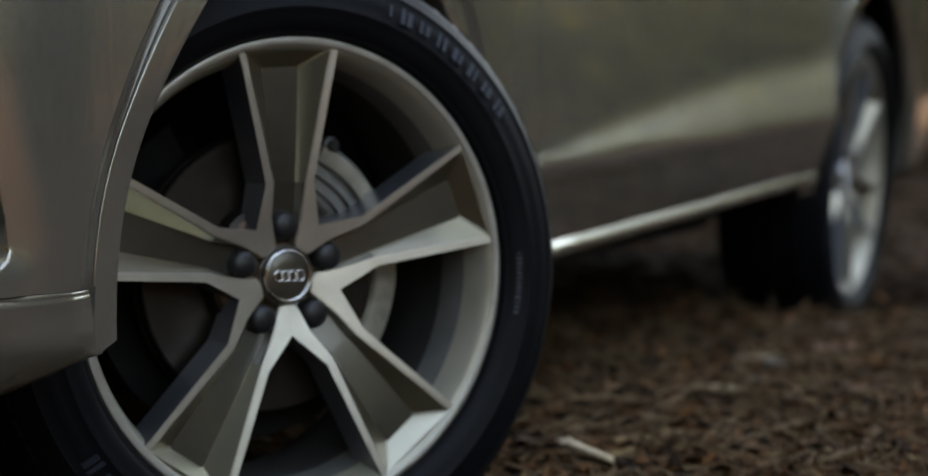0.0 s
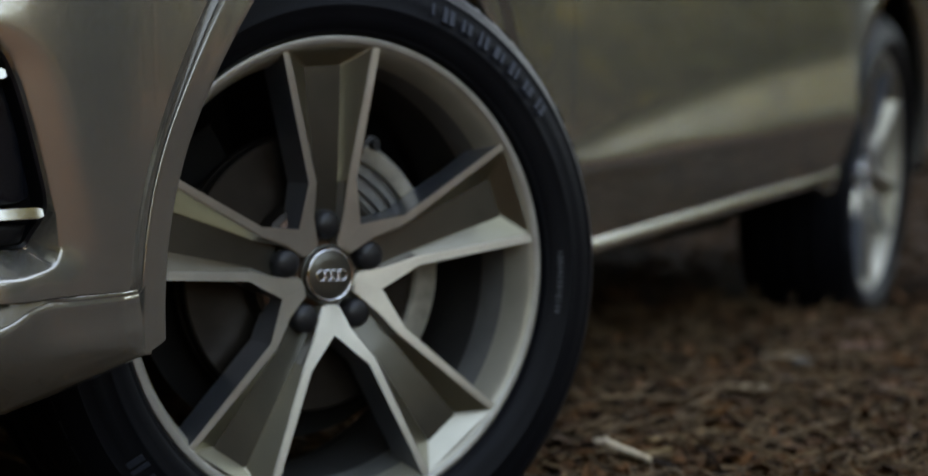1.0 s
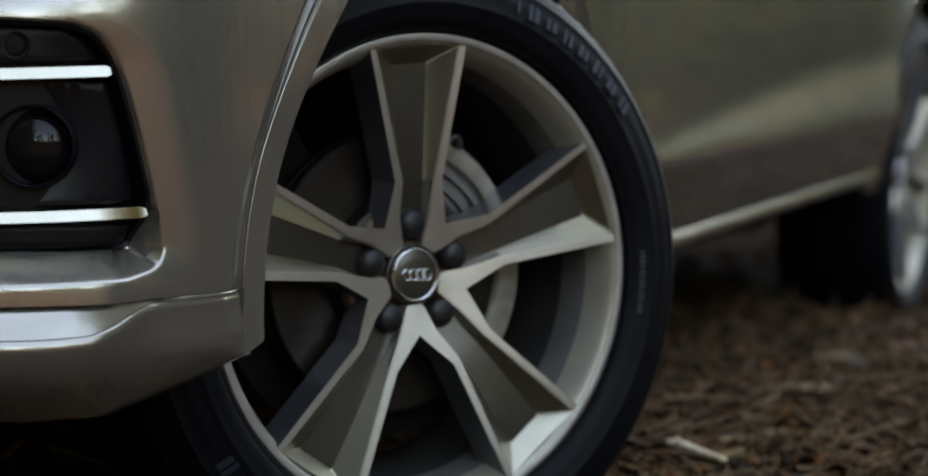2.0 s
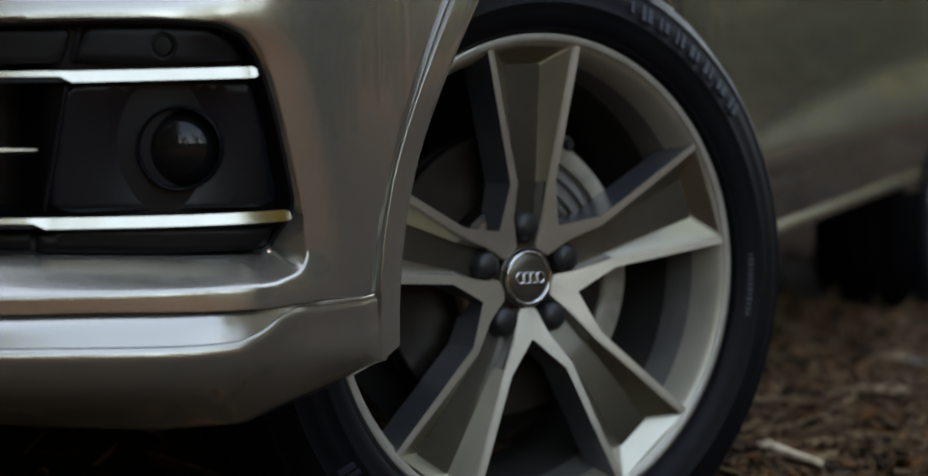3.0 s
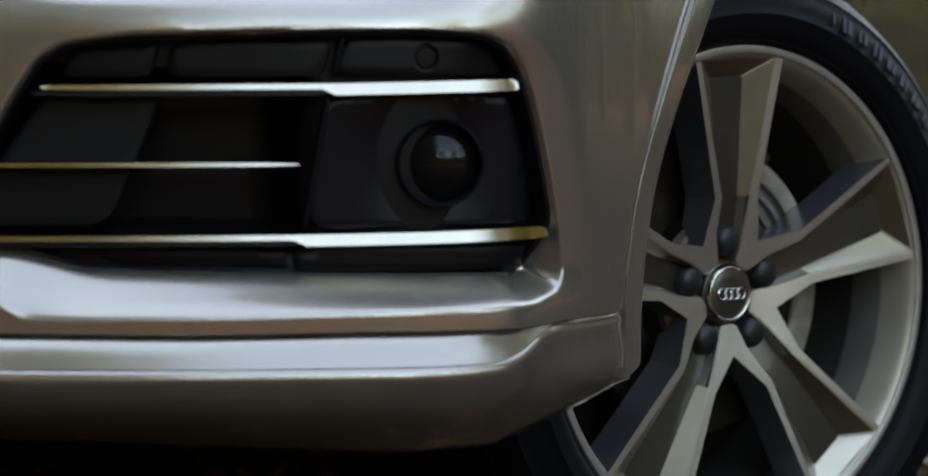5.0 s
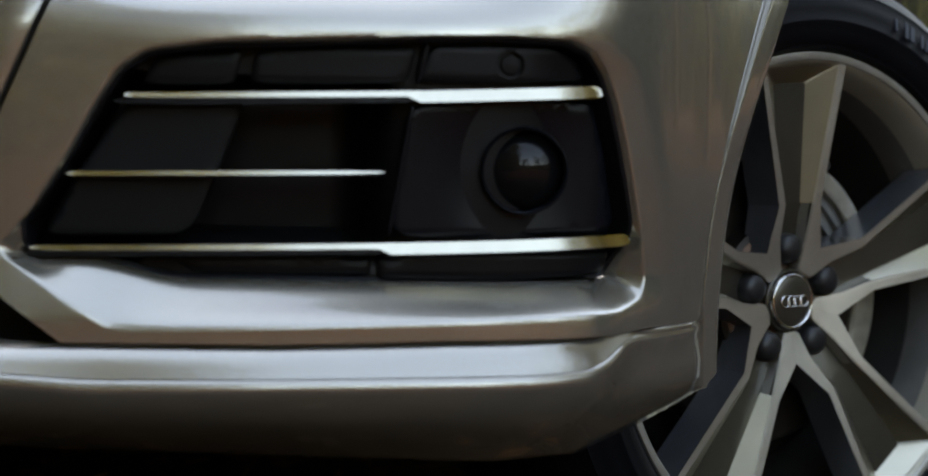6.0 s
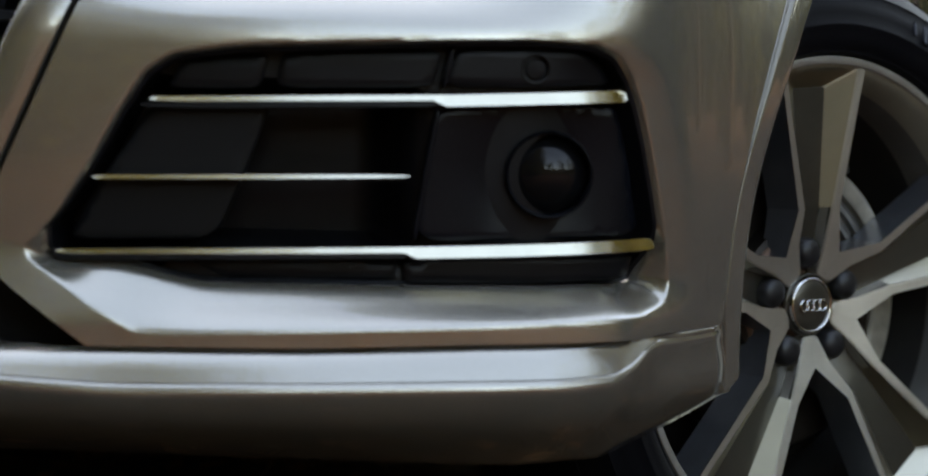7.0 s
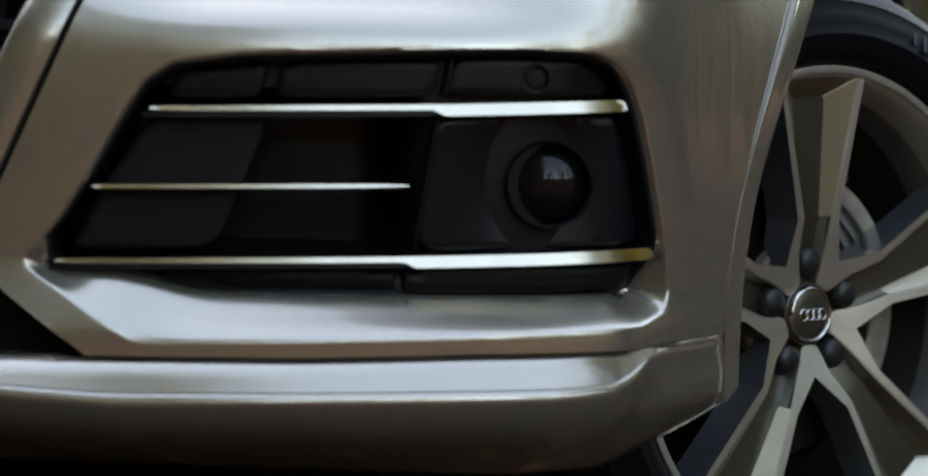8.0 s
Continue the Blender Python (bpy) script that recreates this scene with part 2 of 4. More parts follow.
def ground_z(x, y):
    near = math.exp(-((x - 0.9) ** 2 + (y - 1.0) ** 2) / 60)
    z = 0.105 + 0.02 * noise.noise((x * 1.1, y * 1.1, 0.3)) * near + 0.012 * noise.noise((x * 4.3, y * 4.3, 2.0)) * near + 0.35 * noise.noise((x * 0.09, y * 0.09, 5.0)) * (1 - near)
    z -= 0.03 * math.exp(-((x - 0.9) / 0.6) ** 2 - ((y - 2.5) / 0.65) ** 2)  # worn lower beside the rear wheel
    for a, b in TYRE_SPOTS:
        d = math.hypot((x - a) / 0.26, (y - b) / 0.36)
        z -= (0.115 if b < 1 else 0.09) * (1 - smoothstep(0.55, 1.25, d))
    if near > 0.6:
        z += 0.006 * noise.noise((x * 17, y * 17, 1.0)) + 0.003 * noise.noise((x * 45, y * 45, 4.0))
    return z


def axis_steps(lo, hi, fine, far):
    """Coordinates that lie close between lo and hi and widen towards far."""
    mid = list(np.arange(lo, hi, fine))
    out, d = [], fine
    while not out or out[-1] < far:
        d *= 1.35
        out.append((out[-1] if out else hi) + d)
    low, d = [], fine
    while not low or low[-1] > -far:
        d *= 1.35
        low.append((low[-1] if low else lo) - d)
    return low[::-1] + mid + out


gx, gy = axis_steps(0.2, 2.4, 0.022, 900), axis_steps(-0.6, 3.6, 0.026, 900)
part_ground = loft([[(x, y, ground_z(x, y)) for x in gx] for y in gy])
tagged(part("ground", outward(part_ground, (0, 0, 1)), SOIL), "dark brown forest floor of soil and litter", "ground", kind="structure")


# ---- the car ----
car = new("car")
car.location = (0, 1.35, 0)
tagged(car, "taupe metallic sport utility car with front wheels turned", "car")
car_m = Matrix.Translation((0, -1.35, 0))  # car parts are drawn from the front axle's middle


def car_part(name, bm, mat, label="", smooth=True, parent=None, m=Matrix()):
    return part(name, bm, mat, parent or car, label, smooth, (car_m if parent is None else Matrix()) @ m)


# plan line of the nose, from the middle round the corner to the flank
PLAN = catmull([(0, -.885), (.15, -.878), (.30, -.850), (.45, -.803), (.58, -.757), (.68, -.712), (.76, -.665), (.81, -.618), (.845, -.562), (.872, -.50), (.889, -.445), (.905, -.37), (.915, -.30), (.924, -.18), (.929, -.05), (.931, .10), (.932, .45)], 14)
PLAN_S = [0.0]
for a, b in zip(PLAN, PLAN[1:]):
    PLAN_S.append(PLAN_S[-1] + (b - a).length)
PX, PY = [p[0] for p in PLAN], [p[1] for p in PLAN]


def nose(s, z, off=0.0):
    """A place on the nose: s along the plan line, z up, off outward."""
    x, y = lerp(PLAN_S, PX, s), lerp(PLAN_S, PY, s)
    x1, y1 = lerp(PLAN_S, PX, s + 0.012), lerp(PLAN_S, PY, s + 0.012)
    x0, y0 = lerp(PLAN_S, PX, max(s - 0.012, 0)), lerp(PLAN_S, PY, max(s - 0.012, 0))
    if s < 0.012:
        y0, x0 = y1, -x1
    d = math.hypot(x1 - x0, y1 - y0)
    return Vector((x + (y1 - y0) / d * off, y - (x1 - x0) / d * off, z))


def s_at(y):
    return lerp(PY, PLAN_S, y)


ARCH_R, HUB_Z = 0.43, 0.37


def upper_off(s, z):
    """The upper skin leans back over the intake and stands upright at the corner; it dips towards the intake's outer edge."""
    rim = lerp([.405, .431, .466, .507, .548, .584, .609, .628, .64], [.935, .940, .933, .922, .910, .898, .886, .869, .85], z)
    dip = -0.0055 * (1 - smoothstep(-0.004, 0.040, s - rim)) * smoothstep(0.80, 0.86, s) * smoothstep(0.40, 0.44, z) * (1 - smoothstep(0.60, 0.645, z))
    lean = (1 - smoothstep(0.68, 0.93, s)) * (0.3 + 0.7 * smoothstep(0.38, 0.52, s))
    h = max(z - 0.632, 0)
    return dip - lean * (0.64 * h * smoothstep(0, 0.05, h) + 0.8 * h * h) + 0.004 * math.sin(math.pi * min(max((z - 0.39) / 0.35, 0), 1)) - (1 - lean) * 0.35 * max(z - 0.6, 0) ** 2 + 0.018 * (1 - smoothstep(0.395, 0.46, z)) * (1 - smoothstep(0.86, 0.95, s))


OPENING = round_loop([(.489, .620), (.542, .628), (.639, .633), (.717, .6375), (.787, .6395), (.845, .637), (.869, .628), (.886, .609), (.898, .584), (.910, .548), (.922, .507), (.933, .466), (.940, .431), (.932, .415), (.893, .405), (.794, .4015), (.644, .395), (.466, .389), (.424, .411), (.374, .447), (.368, .457), (.378, .465), (.398, .489), (.422, .528), (.446, .573), (.466, .605)], 0.25, 3, 2)
OPENING = thin(OPENING, 0.0035)
arch_edge = [(s_at(-0.4888 * math.cos(a)), HUB_Z + 0.4888 * math.sin(a)) for a in np.linspace(0.040, 0.86, 26)]
outline = [(.424, .3785), (.596, .3805), (.744, .3855), (.904, .3870), (.963, .3894)] + arch_edge + [(s_at(-0.316), 0.80), (.48, .80), (.415, .669), (.377, .581), (.349, .517), (.334, .47), (.352, .431)]


def widen(loop, d):
    """A closed outline grown by d."""
    n, out = len(loop), []
    turn = 1 if sum(a[0] * b[1] - b[0] * a[1] for a, b in zip(loop, loop[1:])) > 0 else -1
    for i in range(n):
        t = (Vector(loop[(i + 2) % n]) - Vector(loop[i - 2])).normalized()
        out.append(Vector((loop[i][0] + turn * d * t[1], loop[i][1] - turn * d * t[0])))
    return out


BORDER = widen(OPENING, 0.0028)
skin = fill(resample(outline, 0.008), [BORDER], 0.010, lambda s, z: nose(s, z, upper_off(s, z)))


def low_part(s, z):
    """How far a place belongs to the shelf under the intake; the outer corner is a wide fillet."""
    return 1 - smoothstep(0.432 - 0.010 * smoothstep(0.84, 0.91, s), 0.462 + 0.024 * smoothstep(0.82, 0.91, s), z)


def intake_inner(p):
    """Where the intake's wall meets its dark insert: the point and its depth."""
    s, z = p
    low = low_part(s, z)
    cs, cz = 0.66, 0.52
    d = Vector((s - cs, (z - cz) * 2)).normalized()
    q = Vector((s - 0.003 * d[0], z - 0.003 * d[1]))
    floor_z = 0.430 + 0.022 * (1 - smoothstep(0.405, 0.525, s))
    r = Vector((s - 0.018 * smoothstep(0.87, 0.94, s) if s > 0.83 else 0.46 - (0.46 - s) * 0.75 if s < 0.46 else s, 0.5 * (floor_z + z + math.hypot(z - floor_z, 0.010))))
    q[0] = max(q[0], 0.388)
    return q.lerp(r, 1 - smoothstep(0.428, 0.466, z)), 0.006 + 0.031 * low


rows = [[nose(p[0], p[1], upper_off(*p)) for p in BORDER]]
for w, g in ((0, 0), (0.03, 0.008), (0.07, 0.03), (0.13, 0.085), (0.22, 0.18), (0.34, 0.305), (0.47, 0.45), (0.6, 0.585), (0.74, 0.73), (0.88, 0.88), (1, 1), (1.02, 1.15)):
    r = []
    for p in OPENING:
        q, depth = intake_inner(p)
        a = Vector(p).lerp(q, min(w, 1))
        r.append(nose(a[0], a[1], upper_off(*p) - depth * g))
    rows.append(r)
wall = loft(rows, closed=True)
me = bpy.data.meshes.new("wall")
wall.to_mesh(me)
skin.from_mesh(me)
bmesh.ops.remove_doubles(skin, verts=skin.verts[:], dist=0.0003)
bmesh.ops.recalc_face_normals(skin, faces=skin.faces[:])
outward(skin, (0.3, -1, 0.2))
sharp(skin, 60)
car_part("front_bumper", mirror_of(skin), PAINT, "taupe painted bumper skin round a side intake")
car_part("front_bumper", skin, PAINT, "taupe painted bumper skin round a side intake")


# lower bumper: a bright ledge, a rounded edge and a tucked-in chin
def chin_row(s):
    seam = lerp([0, .424, .596, .744, .904, .963, 1.046, 1.2], [.3755, .3772, .3792, .3842, .3862, .3884, .3890, .389], s)
    edge = lerp([0, .2, .35, .45, .70, .82, .855, .88, .905, .925, 1.05], [.352, .352, .353, .3475, .3535, .3555, .3575, .366, .380, .3835, .3865], s)
    out = lerp([0, .80, .86, .905, .93, 1.012, 1.05], [.036, .036, .027, .0085, .0015, -.0018, -.0125], s)
    base = lerp([0, .84, .905, .95, 1.012, 1.05], [.0205, .0205, .009, 0, -.0018, -.0125], s)
    bottom = lerp([0, .35, .60, .80, .90, .95, 1.0, 1.035, 1.05], [.272, .276, .276, .272, .276, .290, .309, .323, .325], s)
    tuck = lerp([0, .3, .6, .85, .95, 1.05], [-.085, -.08, -.06, -.050, -.032, -.008], s)
    ledge = seam - edge
    flush = smoothstep(0.91, 0.95, s)
    rise = lambda k: base - 0.004 * (1 - 0.85 * flush) + (out - base + 0.003 * (1 - 0.9 * flush)) * k
    crisp = smoothstep(0.84, 0.90, s)
    prof = [(seam, base - 0.03), (seam - 0.0005, base - 0.008 + 0.005 * crisp + 0.0018 * flush), (seam - 0.0025 + 0.0017 * crisp, base - 0.005 + 0.0012 * crisp + 0.003 * flush), (seam - 0.18 * ledge, rise(0.12))]
    prof += [(seam - k * ledge, rise(k)) for k in (0.4, 0.6, 0.8, 0.9)]
    prof += [(edge + 0.1 * ledge - 0.0004, rise(0.9) - 0.0012 * (1 - flush)), (edge + 0.1 * ledge - 0.0012, rise(0.9) - 0.0002), (edge - 0.0006, out - 0.0006), (edge - 0.003, out + 0.0003), (edge - 0.0065, out + 0.0006), (edge - 0.011, out - 0.0005)]
    knee = smoothstep(0.87, 0.96, s)
    top = edge - 0.011
    bent = [(0.4 * top + 0.6 * 0.338, out - 0.0004), (0.338, out - 0.0012), (0.334, out - 0.0030), (0.5 * (0.334 + bottom), 0.6 * out + 0.5 * tuck), (0.2 * 0.334 + 0.8 * bottom, 0.1 * out + 0.95 * tuck), (bottom, 1.2 * tuck)]
    for k, (zb, ob_) in zip((0.25, 0.45, 0.65, 0.82, 0.94, 1.0), bent):
        z = top + (bottom - top) * k
        prof.append((z + (zb - z) * knee, (out + (tuck - out) * k ** 1.7) * (1 - knee) + ob_ * knee))
    tuck *= 1 + 0.2 * knee
    prof += [(bottom - 0.0006, tuck - 0.006), (bottom + 0.002, tuck - 0.05)]
    return prof


def chin_s(s, z):
    """The rear end follows the wheel arch."""
    return s if s < 0.95 else s + (s - 0.95) / 0.1 * (s_at(-0.4650 + 0.30 * (0.39 - z)) - 1.05) if z < 0.39 else s


stations = list(np.linspace(0, 0.8, 41)) + list(np.linspace(0.808, 1.046, 36))
chin = loft([[nose(chin_s(s, z), z, o) for z, o in chin_row(s)] for s in stations])
outward(chin, (0.3, -1, 0))
mirrored(chin)
car_part("lower_bumper", sharp(chin, 50), PAINT, "painted lower bumper with protruding bright ledge")

# dark insert behind the intake
inner = thin([intake_inner(p)[0] for p in OPENING], 0.003)


def insert_off(s, z):
    low = low_part(s, z)
    deep = 0.08 * (1 - smoothstep(0.66, 0.70, s)) * smoothstep(0.452, 0.47, z) * (1 - smoothstep(0.585, 0.60, z))
    return upper_off(s, z) - 0.033 - 0.008 * low - deep


floor_loop = thin([Vector((p[0] + (0.66 - p[0]) * 0.012, p[1] + (0.525 - p[1]) * 0.03)) for p in inner], 0.002)
ins = fill(floor_loop, [], 0.012, lambda s, z: nose(s, z, insert_off(s, z)))
rows = []
for k, top in ((0, 1), (1, 1), (1, 0)):
    r = []
    for p in inner:
        low = low_part(p[0], p[1])
        a = Vector((p[0] + (0.66 - p[0]) * 0.012 * k, p[1] + (0.525 - p[1]) * 0.03 * k))
        r.append(nose(a[0], a[1], (upper_off(*p) - 0.005 - 0.031 * low - 0.0015 * k) if top else insert_off(*a)))
    rows.append(r)
me = bpy.data.meshes.new("wall")
loft(rows, closed=True).to_mesh(me)
ins.from_mesh(me)
bmesh.ops.remove_doubles(ins, verts=ins.verts[:], dist=0.0002)
bmesh.ops.recalc_face_normals(ins, faces=ins.faces[:])
outward(ins, (0.3, -1, 0))
sharp(ins, 45)
for side in (1, -1):
    b = ins.copy() if side == 1 else ins
    if side == -1:
        for v in b.verts:
            v.co.x = -v.co.x
        bmesh.ops.reverse_faces(b, faces=b.faces[:])
    intake = car_part("air_intake", b, PLASTIC, "black plastic side air intake with bright slats")
    if side == 1:
        left_intake = intake
    else:
        right_intake = intake


def nose_panel(pts, off, step=0.008, sub=3):
    """A raised panel inside the intake with a rounded rim."""
    loop = thin(round_loop(pts, 0.25, sub, 2), 0.003)
    bm = fill(loop, [], step, lambda s, z: nose(s, z, off(s, z)))
    c = (sum(p[0] for p in loop) / len(loop), sum(p[1] for p in loop) / len(loop))
    rows = []
    for grow, drop in ((0, 0), (0.0012, 0.0008), (0.0018, 0.0025), (0.002, 0.014)):
        r = []
        for p in loop:
            d = Vector((p[0] - c[0], (p[1] - c[1]) * 3)).normalized()
            r.append(nose(p[0] + grow * d[0], p[1] + grow * d[1], off(p[0], p[1]) - drop))
        rows.append(r)
    me = bpy.data.meshes.new("hem")
    loft(rows, closed=True).to_mesh(me)
    bm.from_mesh(me)
    bmesh.ops.remove_doubles(bm, verts=bm.verts[:], dist=0.0002)
    bmesh.ops.recalc_face_normals(bm, faces=bm.faces[:])
    return outward(bm, (0.3, -1, 0))


FOG_S, FOG_Z, FOG_R = 0.812, 0.5255, 0.034


def fog_off(s, z):
    d = math.hypot(s - FOG_S + 0.004, z - FOG_Z) / FOG_R
    return -0.020 - 0.006 * smoothstep(0.70, 0.80, s) - 0.013 * math.exp(-(d / 1.7) ** 2) + 0.004 * smoothstep(0.86, 0.9, s)


def strip(s0, s1, z_at, h_at, off, tilt=0.46, deep=0.012, n=60):
    """A slat: a polished face that leans back, with a rounded front edge."""
    rows = []
    for s in np.linspace(s0, s1, n):
        z, h = z_at(s), h_at(s)
        h *= min(1, ((s - s0 + 0.0006) / 0.006) ** 0.6, ((s1 - s + 0.0004) / 0.0012) ** 0.4)
        prof = [(z + h * .5, -tilt * h - 0.0008), (z + h * .47, -tilt * h), (z - h * .42, 0.0), (z - h * .47, -0.0002), (z - h * .5, -0.001), (z - h * .52, -deep), (z + h * .52, -deep - 0.001)]
        rows.append([nose(s, a, off(s) + b) for a, b in prof])
    bm = loft(rows, closed=True)
    for r in (0, len(rows) - 1):
        bm.verts.ensure_lookup_table()
        bm.faces.new([bm.verts[r * 7 + k] for k in range(7)])
    bmesh.ops.recalc_face_normals(bm, faces=bm.faces[:])
    return sharp(bm, 18)


def both(name, bm, mat, label="", smooth=True):
    """The same part in the left and the right intake."""
    other = mirror_of(bm)
    a = car_part(name, bm, mat, label, smooth, left_intake)
    b = car_part(name, other, mat, label, smooth, right_intake)
    return a, b


soft_off = lambda s: -0.0065
both("fog_lamp_housing", nose_panel([(.709, .580), (.886, .584), (.900, .545), (.918, .474), (.694, .468)], fog_off), GLOSS, "dark dished fog lamp housing")
both("sensor_panel", nose_panel([(.728, .629), (.84, .629), (.862, .618), (.876, .603), (.717, .5985)], lambda s, z: upper_off(s, z) - 0.019), PLASTIC)
both("upper_panel", nose_panel([(.580, .622), (.713, .628), (.705, .598), (.574, .5945)], lambda s, z: upper_off(s, z) - 0.024), PLASTIC)
both("upper_panel", nose_panel([(.496, .614), (.566, .621), (.558, .594), (.484, .592)], lambda s, z: upper_off(s, z) - 0.026), PLASTIC)
both("lower_panel", nose_panel([(.685, .452), (.914, .456), (.905, .436), (.688, .432)], lambda s, z: -0.024), PLASTIC)
both("lower_grid", nose_panel([(.50, .449), (.678, .451), (.678, .4335), (.535, .433)], lambda s, z: -0.032), PLASTIC)
both("blanking_panel", nose_panel([(.474, .579), (.570, .581), (.524, .468), (.402, .464), (.430, .515)], lambda s, z: upper_off(s, z) - 0.031), PANEL, "closed black panel behind the slats")
both("divider", nose_panel([(.7205, .630), (.7245, .630), (.7175, .5985), (.7130, .5985)], lambda s, z: upper_off(s, z) - 0.017), GLOSS)
both("divider", nose_panel([(.7090, .578), (.7130, .578), (.6950, .470), (.6905, .470)], lambda s, z: upper_off(s, z) - 0.018), GLOSS)


def stepped(s0, s1, top, thin_h, wide_h, at):
    """A trim strip whose lower edge steps down at the divider."""
    h = lambda s: lerp([s0, s0 + .03, at, at + .010, s1], [thin_h * .6, thin_h * .8, thin_h, wide_h, wide_h], s)
    return strip(s0, s1, lambda s: top(s) - h(s) / 2, h, soft_off, n=110)


def lip_under(s0, s1, top, thin_h, high):
    """A black lip that fills the step below a strip's thin end."""
    h = lambda s: high * lerp([s0, s0 + .05, s1 - .010, s1], [.7, 1, 1, .15], s)
    return strip(s0, s1, lambda s: top(s) - thin_h - h(s) / 2, h, lambda s: -0.0085, 0.1, 0.04, n=60)


upper_line = lambda s: lerp([.47, .72, .886], [.5838, .5915, .5985], s)
lower_line = lambda s: lerp([.394, .69, .924], [.4556, .4640, .4712], s)
both("upper_trim_strip", stepped(.470, .884, upper_line, .0054, .0108, .706), CHROME, "satin aluminium trim strip")
both("middle_trim_strip", strip(.424, .687, lambda s: lerp([.42, .69], [.516, .523], s), lambda s: lerp([.42, .6, .66, .687], [.0034, .0038, .0032, .0014], s), soft_off), CHROME, "thin satin aluminium trim strip")
both("lower_trim_strip", stepped(.394, .923, lower_line, .0052, .0106, .684), CHROME, "satin aluminium trim strip")
both("slat", lip_under(.462, .715, upper_line, .0050, .0052), PLASTIC)
both("slat", lip_under(.390, .694, lower_line, .0048, .0048), PLASTIC)
both("slat", strip(.428, .684, lambda s: lerp([.42, .69], [.5135, .5205], s), lambda s: .0024, lambda s: -0.012, 0.1, 0.04), PLASTIC)

# fog lamp: a black tube, a reflector and a glass dome, facing ahead
c = nose(FOG_S, FOG_Z, -0.017)
fog_m = Matrix.Translation(c) @ Euler((radians(90), 0, radians(22))).to_matrix().to_4x4()
ring = lathe([(.0336, -.030), (.0340, -.006), (.0348, .0015), (.0360, .0025), (.0372, .0012), (.038, -.02)], 64)
bmesh.ops.transform(ring, matrix=fog_m, verts=ring.verts[:])
both("fog_lamp_ring", outward(sharp(ring, 60), (0, 0, 0.01)), GLOSS)
dome = lathe([(.0001 + .044 * math.sin(a), .044 * math.cos(a) - 0.042) for a in np.linspace(0, 0.86, 16)] + [(.0340, -.026)], 56)
bmesh.ops.transform(dome, matrix=fog_m, verts=dome.verts[:])
both("fog_lamp_lens", outward(dome, (0, -1, 0)), LENS, "dark domed fog lamp glass")
sens = lathe([(.0001, .0018), (.0078, .0015), (.0088, .0004), (.0091, -.005), (.0106, -.005), (.0109, .0014), (.0122, .0016), (.0126, -.006)], 32)
bmesh.ops.transform(sens, matrix=Matrix.Translation(nose(.795, .6145, -0.0135)) @ Euler((radians(90), 0, radians(24))).to_matrix().to_4x4(), verts=sens.verts[:])
both("parking_sensor", sharp(sens, 40), PLASTIC, "round black parking sensor")

# wheel arch flares, front and back; car part drawn round the axle
def side_plan(y):
    return lerp(PY, PX, y) if y < 0.45 else 0.932


def flare(name, yc, a0, a1, mat, label):
    prof = [(.498, -.003), (.4925, -.0010), (.4886, -.0003), (.4860, -.0014), (.4780, -.0052), (.4670, -.0100), (.4650, -.0103), (.4643, -.0110), (.4641, -.0155), (.4628, -.0155), (.4625, -.0110), (.4617, -.0104), (.4600, -.0102), (.456, -.0101), (.448, -.0099), (.438, -.0096), (.4335, -.0100), (.431, -.0108), (.4305, -.015), (.431, -.035)]
    rows = []
    for a in np.linspace(a0, a1, 90):
        r_ = []
        for r, o in prof:
            y, z = -r * math.cos(a), HUB_Z + r * math.sin(a)
            s = s_at(y)
            if z < .3865 and r > .4612:
                o = -.020
            if r < .44:
                r -= .014 * smoothstep(.25, .9, math.sin(a))
                y, z = -r * math.cos(a), HUB_Z + r * math.sin(a)
            z_end = .324 + 0.45 * (.4612 - min(r, .4612))  # the lower end is cut on a slant
            if yc == 0 and y < 0.0 and z < z_end:
                z = z_end
                y = -math.sqrt(r * r - (z - HUB_Z) ** 2)
                s = s_at(y)
            if r < .463:
                o += .006 * smoothstep(.5, .7, z) * (1 if yc == 0 else 0)
            if yc == 0 and y < 0.0:
                r_.append(nose(s, z, o + upper_off(s, z) * smoothstep(0.45, 0.6, z)))
            else:
                r_.append(Vector((side_x(y + yc, z) + o, y + yc, z)))
        rows.append(r_)
    bm = sharp(outward(loft(rows), (1, 0, 0)), 40)
    car_part(name, mirror_of(bm), mat, label)
    car_part(name, bm, mat, label)


def side_x(y, z):
    """The flank: a shallow waist, a ledge that faces up low on the doors and a tucked-in sill."""
    h = z - 0.022 * (y - 0.45)
    low = smoothstep(0.30, 0.62, y) * (1 - smoothstep(2.35, 2.6, y) * 0.7)
    w = lerp([.60, .9, 1.3, 1.8, 2.4], [.03, .055, .085, .115, .135], y)  # the ledge widens towards the back
    deep = lerp([.30, .345, .40, .440, .4495, .4515, .455, .47, .455 + .8 * w, .455 + w, .475 + w, .75, .85, .93, 1.0, 1.06, 1.1], [-.046, -.041, -.022, -.010, -.0045, -.0015, -.0005, -.0035, -.20 * w, -.24 * w, -.25 * w, -.25 * w - .010, -.25 * w - .017, -.25 * w - .023, -.25 * w - .030, -.052, -.07], h)
    plain = lerp([.30, .6, .8, .95, 1.0, 1.06, 1.1], [-.02, -.004, -.003, -.010, -.020, -.04, -.06], h)
    back = -0.10 * max(y - 3.05, 0) ** 1.6
    swell = 0.012 * math.exp(-((y - 2.82) / 0.5) ** 2)
    return side_plan(y) + deep * low + plain * (1 - low) + back + swell


